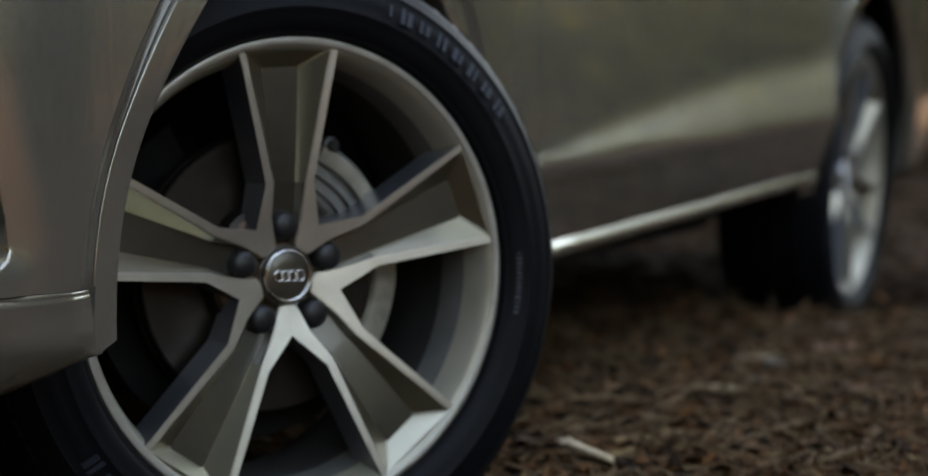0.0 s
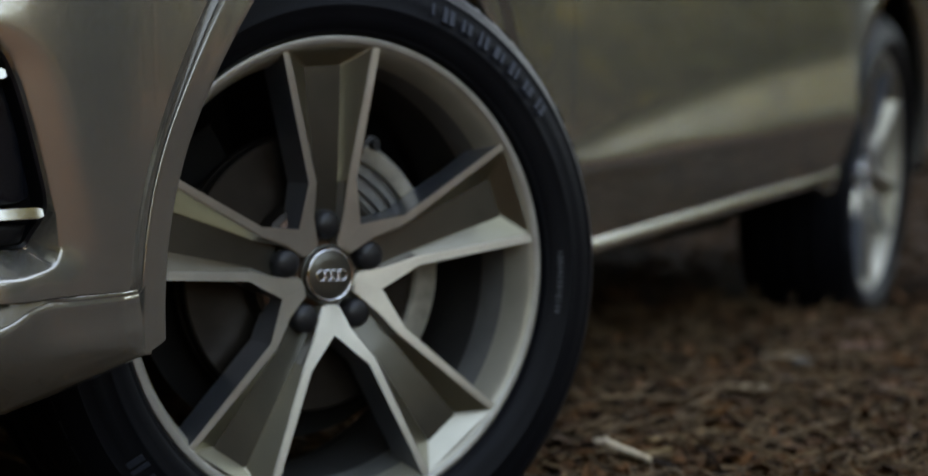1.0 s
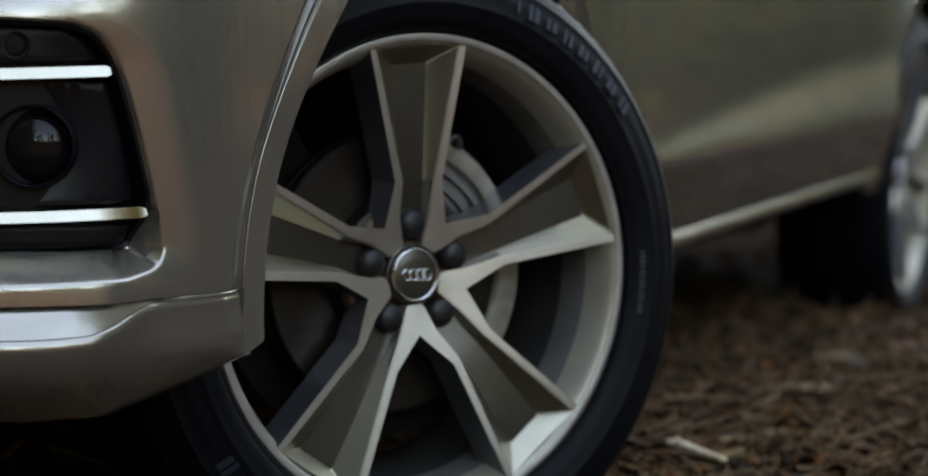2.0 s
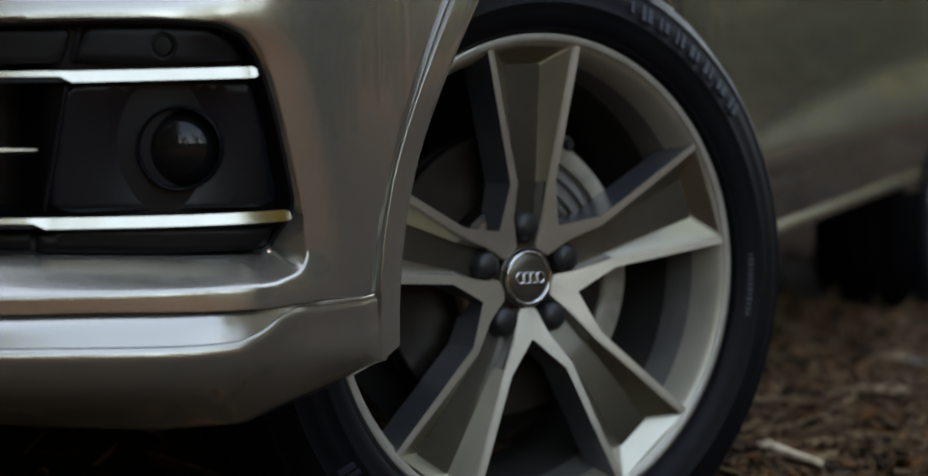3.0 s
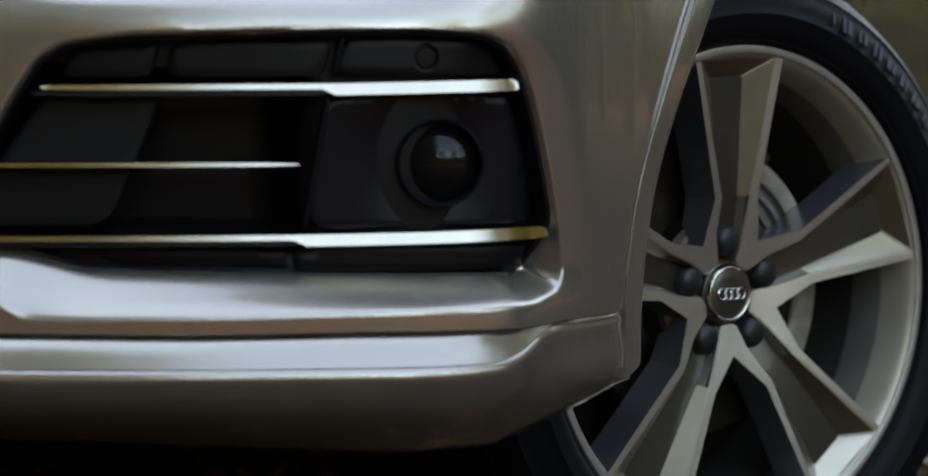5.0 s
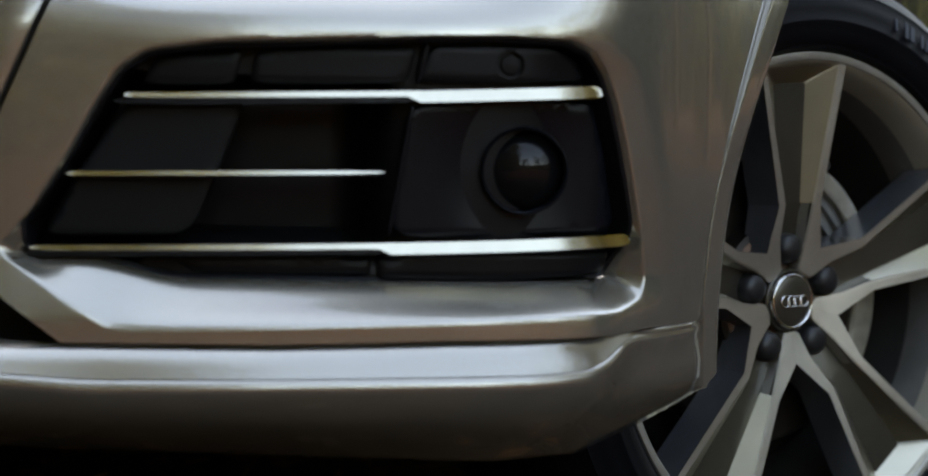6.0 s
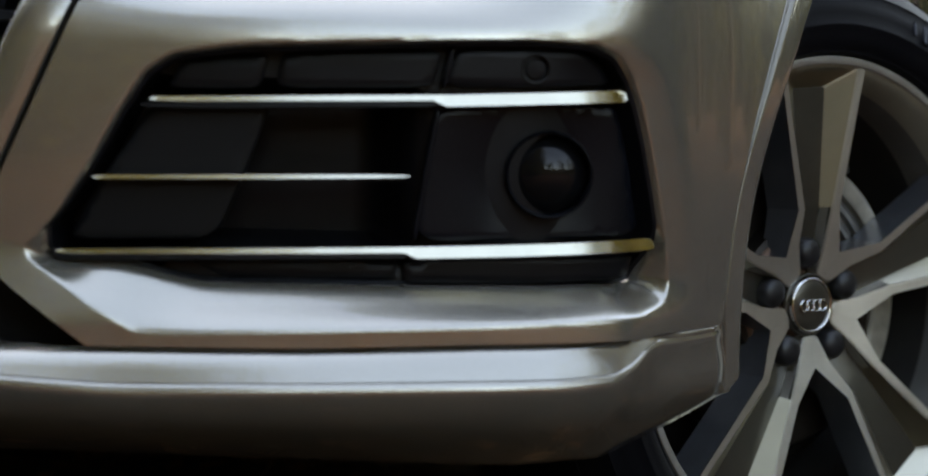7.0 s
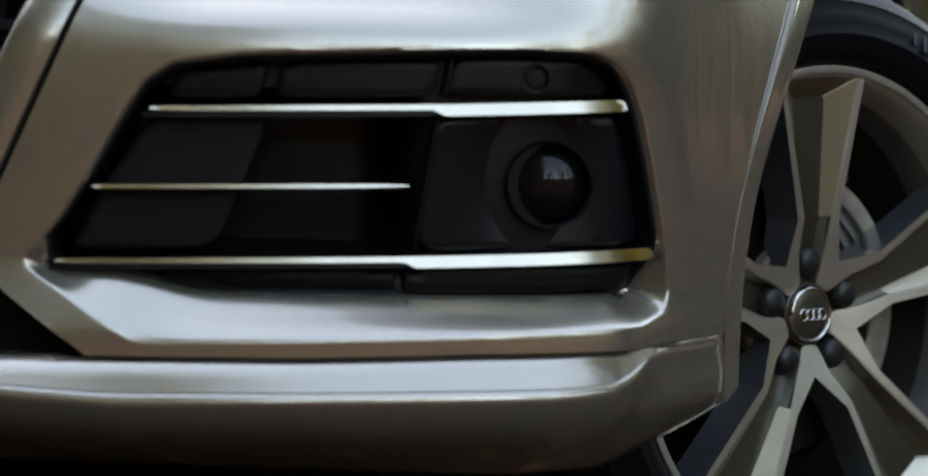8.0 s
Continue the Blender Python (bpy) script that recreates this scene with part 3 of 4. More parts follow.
flare("wheel_arch_flare", 0.0, -0.10, math.pi + 0.02, PAINT, "body-coloured wheel arch lip")
flare("wheel_arch_flare", 2.82, -0.05, math.pi + 0.02, PAINT, "body-coloured wheel arch lip")


def side_panel(name, loop, holes, mat=PAINT, label="", step=0.016):
    bm = fill(resample(loop, step * 0.7), holes, step, lambda y, z: Vector((side_x(y, z), y, z)))
    rim = [e for e in bm.edges if len(e.link_faces) == 1]
    new_edges = bmesh.ops.extrude_edge_only(bm, edges=rim)["geom"]
    for v in new_edges:
        if isinstance(v, bmesh.types.BMVert):
            v.co.x -= 0.02
    bmesh.ops.recalc_face_normals(bm, faces=bm.faces[:])
    outward(bm, (1, 0, 0))
    sharp(bm, 50)
    other = mirror_of(bm)
    return car_part(name, bm, mat, label), car_part(name, other, mat, label)


def arc(yc, r, a0, a1, n=24):
    return [(yc - r * math.cos(a), HUB_Z + r * math.sin(a)) for a in np.linspace(a0, a1, n)]


def sill_z(y):
    return lerp([.4, .84, 2.5], [.322, .334, .378], y)


A1 = math.acos(0.316 / 0.487)
side_panel("front_fender", [(-.312, .80)] + arc(0, .487, A1 + 0.01, math.pi - 0.07) + [(.489, sill_z(.489) + .02), (.622, sill_z(.622) + .022), (.640, .62), (.660, 1.02), (.3, 1.03), (-.2, .96)], [], label="painted front wing over the wheel")
side_panel("front_door", [(.627, sill_z(.627) + .022), (1.764, sill_z(1.764) + .022), (1.768, .62), (1.79, 1.04), (.666, 1.025), (.645, .62)], [], label="painted front door with low feature ledge")
rear_arc = arc(2.82, .487, 0.09, 1.2)
side_panel("rear_door", [(1.770, sill_z(1.77) + .022), (2.334, sill_z(2.33) + .022)] + rear_arc + [(2.70, 1.06), (1.796, 1.04), (1.774, .62)], [], label="painted rear door with low feature ledge")
side_panel("rear_wing", [rear_arc[-1]] + arc(2.82, .487, 1.22, math.pi - 0.05) + [(3.35, .36), (3.70, .42), (3.72, 1.0), (2.706, 1.06)], [], label="painted rear wing")
# sills with a bright upper edge
rows = []
for y in np.linspace(0.44, 2.385, 50):
    z = sill_z(y)
    prof = [(-.016, .040), (-.011, .034), (-.006, .027), (-.001, .019), (.0030, .011), (.0048, .004), (.0040, -.003), (-.004, -.008), (-.03, -.012), (-.12, -.014)]
    rows.append([Vector((0.888 + o, y, z + h)) for o, h in prof])
sill = outward(loft(rows), (1, 0, 0))
car_part("sill", mirror_of(sill), PAINT, "painted sill below the doors")
car_part("sill", sill, PAINT, "painted sill below the doors")

# black wheel housings and the dark floor of the car
for yc in (0.0, 2.82):
    liner = loft([[Vector((x, yc - .45 * math.cos(a), HUB_Z + .45 * math.sin(a))) for x in (.87, .70, .50)] for a in np.linspace(0.06, math.pi + 0.06, 40)])
    inner_wall = [Vector((.50, yc - .45 * math.cos(a), HUB_Z + .45 * math.sin(a))) for a in np.linspace(0.06, math.pi + 0.06, 40)]
    vs = [liner.verts.new(p) for p in inner_wall]
    liner.faces.new(vs)
    car_part("wheel_arch_liner", mirror_of(liner), DARK)
    car_part("wheel_arch_liner", liner, DARK)
under = bmesh.new()
box(under, (1.40, 1.86, .12), Matrix.Translation((0, 1.41, .33)), .02)
box(under, (1.0, 4.2, .10), Matrix.Translation((0, 1.42, .34)), .02)
box(under, (1.55, .30, .09), Matrix.Translation((0, -.50, .34)), .02)
car_part("underbody", under, DARK, "", False)
back = bmesh.new()
box(back, (1.62, 1.93, .60), Matrix.Translation((0, 1.42, .70)), .02)
box(back, (.96, 1.20, .52), Matrix.Translation((0, -.08, .62)), .02)
box(back, (1.72, .55, .5), Matrix.Translation((0, 3.42, .72)), .05)
car_part("body_core", back, DARK, "", False)

# middle of the nose: frame, dark grille and lower intake
def frame_line(k, z):
    return lerp([.38, .43, .517, .581, .669, .80], [.42, .352, .345, .373, .411, .475], z) + k


rows = []
for z in list(np.linspace(.50, .80, 26)):
    rows.append([nose(frame_line(k, z), z, upper_off(.41, z) + o) for k, o in ((-.001, -.02), (-.0015, -.004), (-.003, -.0008), (-.012, .0006), (-.03, .0004), (-.041, -.001), (-.044, -.004), (-.048, -.04))])
side_frame = sharp(outward(loft(rows), (0, -1, 0)), 40)
car_part("grille_frame", mirror_of(side_frame), PAINT, "painted frame beside the radiator grille")
car_part("grille_frame", side_frame, PAINT, "painted frame beside the radiator grille")
gr = fill(resample([(0, .44), (.36, .44), (.30, .5), (.37, .8), (0, .8)], .02), [], .03, lambda s, z: nose(s, z, -.06 + upper_off(.41, z)))
car_part("radiator_grille", mirrored(outward(gr, (0, -1, 0))), GLOSS, "black radiator grille")
for z in np.arange(.48, .79, .042):
    e = frame_line(-.05, z)
    bm = strip(0.0, e, lambda s: z, lambda s: .010, lambda s: -.03 + upper_off(.41, z), 0.3, .02, 24)
    car_part("grille_slat", mirrored(bm), PLASTIC)
low = fill(resample([(0, .372), (.44, .372), (.36, .432), (.335, .47), (0, .47)], .02), [], .03, lambda s, z: nose(s, z, -.045))
car_part("lower_intake", mirrored(outward(low, (0, -1, 0))), DARK, "black lower middle intake")

# upper body
rows = []
for k in np.linspace(0, 1, 14):
    y = -.80 + 1.25 * k
    z = .80 + .27 * k ** 0.55
    half = .48 + (.84 - .48) * k ** 0.5
    rows.append([Vector((half * t, y + .28 * (abs(t) ** 2.2) * (1 - k), z - .05 * t * t)) for t in np.linspace(-1, 1, 21)])
car_part("bonnet", outward(loft(rows), (0, 0, 1)), PAINT, "painted bonnet")
for side in (1, -1):
    lamp = bmesh.new()
    pts = [nose(s, z, upper_off(s, z) - .002) for s, z in ((.49, .79), (.75, .79), (1.10, .80), (1.16, .92), (.95, .93), (.55, .84))]
    for p in pts:
        p.x *= side
    lamp.faces.new([lamp.verts.new(p) for p in pts])
    car_part("headlamp_cover", lamp, WINDOW, "", False)


def shell(name, front, rear, mat, label):
    """A slab of the cabin between two cross lines, each (y, z, half width)."""
    rows = [[Vector((h * t, y + 0.05 * t * t * sgn, z - .03 * t * t)) for t in np.linspace(-1, 1, 17)] for y, z, h, sgn in (front, rear)]
    n = 8
    mid = [[a.lerp(b, k / n) + Vector((0, 0, .03 * math.sin(math.pi * k / n))) for a, b in zip(*rows)] for k in range(n + 1)]
    return car_part(name, outward(loft(mid), (0, 0, 1)), mat, label)


shell("windscreen", (.40, 1.06, .80, 1), (1.05, 1.56, .62, 1), WINDOW, "dark windscreen")
shell("roof", (1.05, 1.56, .62, 1), (3.05, 1.56, .60, -1), PAINT, "painted roof")
shell("rear_window", (3.05, 1.56, .60, -1), (3.62, 1.08, .78, -1), WINDOW, "dark rear window")
sw = bmesh.new()
sw.faces.new([sw.verts.new(p) for p in ((.86, .46, 1.02), (.87, 2.2, 1.05), (.84, 3.4, 1.04), (.625, 2.98, 1.52), (.64, 1.12, 1.53))])
bmesh.ops.recalc_face_normals(sw, faces=sw.faces[:])
car_part("side_window", mirror_of(sw), WINDOW, "dark side windows", False)
car_part("side_window", sw, WINDOW, "dark side windows", False)
tail = loft([[Vector((.86 * t, 3.68 - .10 * t * t + o, z)) for t in np.linspace(-1, 1, 13)] for z, o in ((.34, -.12), (.42, .02), (.60, .06), (.80, .04), (1.06, -.03), (1.10, -.06))])
car_part("tailgate", outward(tail, (0, 1, 0)), PAINT, "painted tailgate")

# ---- wheels ----
def spoke_mesh():
    """One fifth of the wheel's star: bright ridges round a sunken dark channel. x across, y outward, z to the viewer."""
    bright, dark = bmesh.new(), bmesh.new()
    V, K, T = (.0395, .0544, -.028), (.0305, .105, -.017), (.0615, .2498, -.0066)
    k, t, l, h = (.0198, .1045, -.0175), (.0535, .2510, -.0074), (.0185, .066, -.029), (.0118, .0345, -.0345)
    e = (.0194, .0268, -.0345)
    mx = lambda p: (-p[0], p[1], p[2])
    deep = lambda p, d, i=0.0: (p[0] * (1 - i), p[1], p[2] - d)
    sides = bmesh.new()
    for f in (lambda p: p, mx):
        pts = {n: sides.verts.new(f(p)) for n, p in dict(V=deep(V, .0008), K=deep(K, .0008), T=deep(T, .0008), Vd=deep(V, .035, -.06), Kd=deep(K, .046, -.06), Td=deep(T, .050, -.01)).items()}
        for names in ("V Vd Kd K", "K Kd Td T"):
            sides.faces.new([pts[n] for n in names.split()])
        pts = {n: bright.verts.new(f(p)) for n, p in dict(V=V, K=K, T=T, k=k, t=t, l=l, h=h, e=e, kd=deep(k, .0135, .25), ke=deep(k, .0022, .02), te=deep(t, .0022, .02), ld=deep(l, .02, .1), hd=deep(h, .014, .1), ed=deep(e, .012)).items()}
        faces = ["K T t k", "V K k l", "V l h e", "k t te ke", "l k kd ld", "h l ld hd", "e h hd ed"]
        for names in faces:
            bright.faces.new([pts[n] for n in names.split()])
    bmesh.ops.remove_doubles(bright, verts=bright.verts[:], dist=1e-5)
    bmesh.ops.recalc_face_normals(bright, faces=bright.faces[:])
    hard = [ed for ed in bright.edges if len(ed.link_faces) == 2 and ed.calc_face_angle(0) > radians(28)]
    bmesh.ops.bevel(bright, geom=hard, offset=.0011, segments=2, affect="EDGES")
    outward(bright, (0, 0, 1))
    a = {n: dark.verts.new(p) for n, p in dict(
        kl=(-.0190, .1045, -.0186), kr=(.0190, .1045, -.0186), tl=(-.0525, .2508, -.0090), tr=(.0525, .2508, -.0090),
        fl=(-.0148, .1045, -.033), fr=(.0148, .1045, -.033), gl=(-.0235, .2330, -.0300), gr=(.0235, .2330, -.0300),
        wl=(-.0182, .1045, -.0332), wr=(.0182, .1045, -.0332), hl=(-.0175, .036, -.0520), hr=(.0175, .036, -.0520),
        ul=(-.0182, .1040, -.0190), ur=(.0182, .1040, -.0190), vl=(-.0182, .066, -.0305), vr=(.0182, .066, -.0305), xl=(-.0115, .0345, -.036), xr=(.0115, .0345, -.036)).items()}
    for names in ("fl fr gr gl", "kl wl fl", "kr fr wr", "wl fl fr wr hr hl", "ur vr hr wr", "ul wl hl vl", "vr xr hr", "vl hl xl"):
        dark.faces.new([a[n] for n in names.split()])
    wall = bmesh.new()
    w = {n: wall.verts.new(a[n].co) for n in "kl kr tl tr fl fr gl gr".split()}
    for names in ("kr tr gr fr", "tl kl fl gl", "tl gl gr tr"):
        wall.faces.new([w[n] for n in names.split()])
    outward(wall, (0, 0, 1))
    bmesh.ops.bevel(wall, geom=[ed for ed in wall.edges if len(ed.link_faces) == 2], offset=.0012, segments=2, affect="EDGES")
    hard = [ed for ed in dark.edges if len(ed.link_faces) == 2 and ed.calc_face_angle(0) > radians(20)]
    bmesh.ops.recalc_face_normals(dark, faces=dark.faces[:])
    outward(dark, (0, 0, 1))
    bmesh.ops.bevel(dark, geom=hard, offset=.0012, segments=2, affect="EDGES")
    bmesh.ops.recalc_face_normals(sides, faces=sides.faces[:])
    return bright, dark, wall, sides


def make_wheel(m, turn):
    """A twenty-inch wheel; local z points out of its face."""
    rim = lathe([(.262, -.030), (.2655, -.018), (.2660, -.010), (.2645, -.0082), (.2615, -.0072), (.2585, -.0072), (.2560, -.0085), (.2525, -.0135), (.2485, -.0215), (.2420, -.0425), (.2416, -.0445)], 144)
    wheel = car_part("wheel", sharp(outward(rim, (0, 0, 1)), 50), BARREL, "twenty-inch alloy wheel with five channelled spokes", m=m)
    # the barrel goes on inward in two darker steps
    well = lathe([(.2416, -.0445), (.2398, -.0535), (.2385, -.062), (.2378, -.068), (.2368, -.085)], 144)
    part("barrel_band", outward(well, (0, 0, 1)), WELL, wheel, "darker band inside the rim")
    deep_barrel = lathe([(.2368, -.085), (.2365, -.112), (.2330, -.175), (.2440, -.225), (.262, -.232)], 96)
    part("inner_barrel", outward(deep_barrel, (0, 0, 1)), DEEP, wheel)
    lip = lathe([(.2662, -.009), (.2663, -.0052), (.2658, -.0042), (.2645, -.0038), (.2585, -.0044), (.2577, -.0049), (.2572, -.0066)], 144)
    part("rim_lip", outward(lip, (0, 0, 1)), LIP, wheel, "machined bright rim edge")
    bright, dark, slopes, flanks = spoke_mesh()
    first = part("spoke", sharp(bright, 25), ALLOY, wheel, "machined aluminium spoke ridges")
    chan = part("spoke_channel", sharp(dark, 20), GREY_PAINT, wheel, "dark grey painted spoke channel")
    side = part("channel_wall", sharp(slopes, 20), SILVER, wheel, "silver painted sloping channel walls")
    flank = part("spoke_side", sharp(flanks, 20), FLANK, wheel, "dark grey spoke sides with sky reflection mixed into the colour")
    bolt = lathe([(.0001, .012), (.007, .0116), (.0125, .0098), (.0155, .0058), (.0168, 0), (.0168, -.016)], 28)
    nut = part("bolt_cover", outward(bolt, (0, 0, 1)), BOLT, wheel, "black plastic wheel bolt cover")
    for k in range(5):
        a = Euler((0, 0, -radians(72 * k + turn))).to_matrix().to_4x4()
        if k == 0:
            first.matrix_basis = chan.matrix_basis = side.matrix_basis = flank.matrix_basis = a
            nut.matrix_basis = a @ Matrix.Translation((0, .0565, -.0385))
        else:
            share(first, wheel, a)
            share(chan, wheel, a)
            share(side, wheel, a)
            share(flank, wheel, a)
            share(nut, wheel, a @ Matrix.Translation((0, .0565, -.0385)))
    hub = lathe([(.0001, -.046), (.030, -.046), (.0345, -.0385), (.0340, -.0365), (.0320, -.0360), (.0312, -.038)], 64)
    part("hub", outward(hub, (0, 0, 1)), GREY_PAINT, wheel)
    cap = lathe([(.0001, -.0298), (.015, -.0300), (.024, -.0310), (.0268, -.0322)], 64)
    part("centre_cap", outward(cap, (0, 0, 1)), GREY_PAINT, wheel, "dark grey centre cap")
    ring_ = lathe([(.0268, -.0330), (.0271, -.0312), (.0280, -.0304), (.0292, -.0308), (.0299, -.0330), (.0302, -.037)], 64)
    part("cap_ring", outward(ring_, (0, 0, 1)), BRIGHT, wheel, "bright ring of the centre cap")
    emblem = bmesh.new()
    for k in range(4):
        rows_ = []
        for a in np.linspace(0, 2 * math.pi, 24, endpoint=False):
            cx = (k - 1.5) * .0088
            rows_.append([(cx + (.0059 + .0011 * math.cos(b)) * math.cos(a), (.0059 + .0011 * math.cos(b)) * math.sin(a), -.0288 + .0011 * math.sin(b)) for b in np.linspace(0, 2 * math.pi, 6, endpoint=False)])
        loft(rows_, emblem, closed=True, ring=True)
    part("emblem", emblem, BRIGHT, wheel, "bright raised emblem shapes")
    prof = [(.2560, -.040), (.2640, -.020), (.2655, -.0105), (.2680, -.0030), (.2710, .0010), (.2730, .0012), (.2745, .0028), (.2800, .0065), (.2880, .0095), (.2960, .0108), (.2985, .0122), (.3000, .0122), (.3020, .0104), (.3120, .0096), (.3220, .0060), (.3320, .0006), (.3345, .0006), (.3365, -.0022), (.3460, -.0120), (.3520, -.0215), (.3575, -.0305), (.3610, -.0400), (.3640, -.0520), (.3655, -.066), (.3655, -.0665), (.3580, -.0675), (.3580, -.0755), (.3660, -.0765), (.3680, -.095), (.3685, -.1050), (.3600, -.1060), (.3600, -.1160)]
    full = prof + [(r, -.2320 - z) for r, z in reversed(prof)]
    tyre = part("tyre", sharp(outward(lathe(full, 160), (0, 0, 0.01)), 45), RUBBER, wheel, "black road tyre with worn lettering bars")
    # shoulder blocks of the tread
    block = bmesh.new()
    for k in range(72):
        a = 2 * math.pi * k / 72
        rot = Euler((0, 0, -a)).to_matrix().to_4x4()
        box(block, (.0235, .006, .042), rot @ Matrix.Translation((0, .3588, -.046)) @ Euler((radians(16), 0, 0)).to_matrix().to_4x4(), .0015)
    part("tread_shoulder", block, RUBBER, wheel, "", False)
    for centre, count, r, high, wide, gap in ((37.5, 15, .316, .022, .0074, 2.45), (93, 13, .285, .0075, .0035, 1.15), (217.5, 15, .316, .022, .0074, 2.45)):
        marks = bmesh.new()
        for k in range(count):
            a = radians(centre + (k - (count - 1) / 2) * gap + (.35 if k % 2 else -.35) * (r > .3))
            slope = radians(24) if r > .3 else radians(-18)
            rot = Euler((0, 0, -a)).to_matrix().to_4x4() @ Matrix.Translation((0, r, .0085 if r > .3 else .0085)) @ Euler((-slope, 0, 0)).to_matrix().to_4x4()
            box(marks, (wide * (0.6 + 0.5 * ((k * 7) % 5) / 4), high * (0.75 + 0.25 * ((k * 3) % 4) / 3), .0016), rot, .0004)
        part("raised_lettering", marks, MARK if r > .3 else CHALK, wheel, "raised bars of worn tyre lettering", False)
    return wheel


def wheel_pose(c, u, v, n):
    return Matrix(((u[0], v[0], n[0], c[0]), (u[1], v[1], n[1], c[1]), (u[2], v[2], n[2], c[2]), (0, 0, 0, 1)))


def pose_of(centre, steer, camber, side):
    n = Vector((math.cos(steer) * side, -math.sin(steer), camber)).normalized()
    u = Vector((0, 0, 1)).cross(n).normalized()
    return wheel_pose(centre, u, n.cross(u), n)


front_m = pose_of((.906, -.068, .370), radians(35.2), .026, 1)
wheels = [(front_m, -3.0), (pose_of((.880, 2.83, .366), 0, -.03, 1), 40.0), (pose_of((-.86, .07, .370), radians(-35.2), .0, -1), 20.0), (pose_of((-.915, 2.82, .370), 0, .01, -1), 31.0)]
made = make_wheel(*wheels[0])
for m, turn in wheels[1:]:
    o = copy_thing(made, car_m @ m @ Euler((0, 0, -radians(turn + 3))).to_matrix().to_4x4())

# brakes
BRACKET = (radians(82), radians(122))
BRACKET_PAINT = material("pale_cast_bracket", (0.30, 0.275, 0.225), 0.5, 0.4, 0.0, (0.2, 0.18, 0.145), 40, 0.1, 300)
for m, turn in wheels:
    disc = lathe([(.075, -.055), (.082, -.058), (.085, -.076), (.086, -.078), (.156, -.078), (.158, -.080), (.158, -.089), (.156, -.091), (.151, -.091), (.151, -.099), (.156, -.099), (.158, -.101), (.158, -.108), (.140, -.110)], 96)
    d = car_part("brake_disc", sharp(outward(disc, (0, 0, 1)), 40), IRON, "worn iron brake disc", m=m)
    hat = lathe([(.0001, -.052), (.074, -.052), (.0762, -.056), (.078, -.076)], 64)
    part("disc_hat", outward(hat, (0, 0, 1)), RUST, d, "rusty disc hub")
    def arc(profile, lo, hi, n=18):
        """A closed curved bar round the axle."""
        bm = lathe(profile, n, start=radians(lo), end=radians(hi))
        bmesh.ops.holes_fill(bm, edges=[e for e in bm.edges if len(e.link_faces) == 1], sides=0)
        bmesh.ops.recalc_face_normals(bm, faces=bm.faces[:])
        return sharp(bm, 40)

    cp = car_part("brake_caliper", arc([(.098, -.115), (.0985, -.078), (.102, -.074), (.160, -.073), (.165, -.077), (.167, -.115)], 6, 60), CALIPER, "grey cast brake caliper with curved ribs", m=m)
    part("caliper_plate", arc([(.139, -.075), (.1395, -.066), (.142, -.064), (.157, -.064), (.160, -.067), (.161, -.075)], 24, 60), BRACKET_PAINT, cp, "pale machined caliper plate")
    part("caliper_rib", arc([(.141, -.075), (.1415, -.070), (.156, -.070), (.157, -.075)], 8, 20), CALIPER, cp)
    for r in (.108, .124):
        part("caliper_rib", arc([(r, -.075), (r + .0006, -.0665), (r + .0052, -.0665), (r + .0058, -.075)], 10, 57), CALIPER, cp)
    b = lathe([(.0001, .010), (.0045, .010), (.0055, .008), (.006, .002), (.0105, .001), (.0105, -.008)], 14)
    at = Euler((0, 0, -radians(27))).to_matrix().to_4x4()
    part("caliper_bolt", outward(b, (0, 0, 1)), BOLT, cp, "black bleed screw cap", False, at @ Matrix.Translation((0, .162, -.066)))
    lug = lathe([(.134, -.100), (.1345, -.074), (.138, -.070), (.160, -.069), (.165, -.072), (.167, -.100)], 20, start=BRACKET[0], end=BRACKET[1])
    bmesh.ops.holes_fill(lug, edges=[e for e in lug.edges if len(e.link_faces) == 1], sides=0)
    bmesh.ops.recalc_face_normals(lug, faces=lug.faces[:])
    part("caliper_bracket", sharp(lug, 40), BRACKET_PAINT, cp, "pale cast caliper bracket")
    shield = lathe([(.09, -.135), (.19, -.137), (.195, -.13)], 48, start=radians(100), end=radians(330))
    part("dust_shield", shield, DARK, d)

# ---- forest floor litter ----
rng = np.random.default_rng(7)


def litter(name, count, shape, area, mat, label):
    """Loose scraps joined into one sheet of litter."""
    verts, faces = [], []
    for _ in range(count):
        x, y = area()
        if any(math.hypot((x - a) / 0.16, (y - b) / 0.30) < 1 for a, b in TYRE_SPOTS):
            continue
        base, fs = shape()
        tilt = Euler((rng.normal(0, .28), rng.normal(0, .28), rng.uniform(0, 6.283))).to_matrix()
        at = Vector((x, y, ground_z(x, y) + rng.uniform(0, .008)))
        n = len(verts)
        verts += [tuple(tilt @ Vector(p) + at) for p in base]
        faces += [tuple(n + i for i in f) for f in fs]
    me = bpy.data.meshes.new(name)
    me.from_pydata(verts, [], faces)
    me.materials.append(mat)
    tagged(new(name, me), label, "litter", kind="stuff")


BOX_FACES = [(0, 1, 2, 3), (7, 6, 5, 4), (0, 4, 5, 1), (1, 5, 6, 2), (2, 6, 7, 3), (3, 7, 4, 0)]


def chip():
    l, w, h = rng.uniform(.005, .030), rng.uniform(.002, .010), rng.uniform(.0015, .004)
    k = rng.uniform(.4, 1, 4)
    return [(-l, -w * k[0], -h), (l, -w * k[1], -h), (l * k[2], w, -h), (-l * k[3], w * k[0], -h), (-l, -w * k[0], h), (l, -w * k[1], h), (l * k[2], w, h), (-l * k[3], w * k[0], h)], BOX_FACES


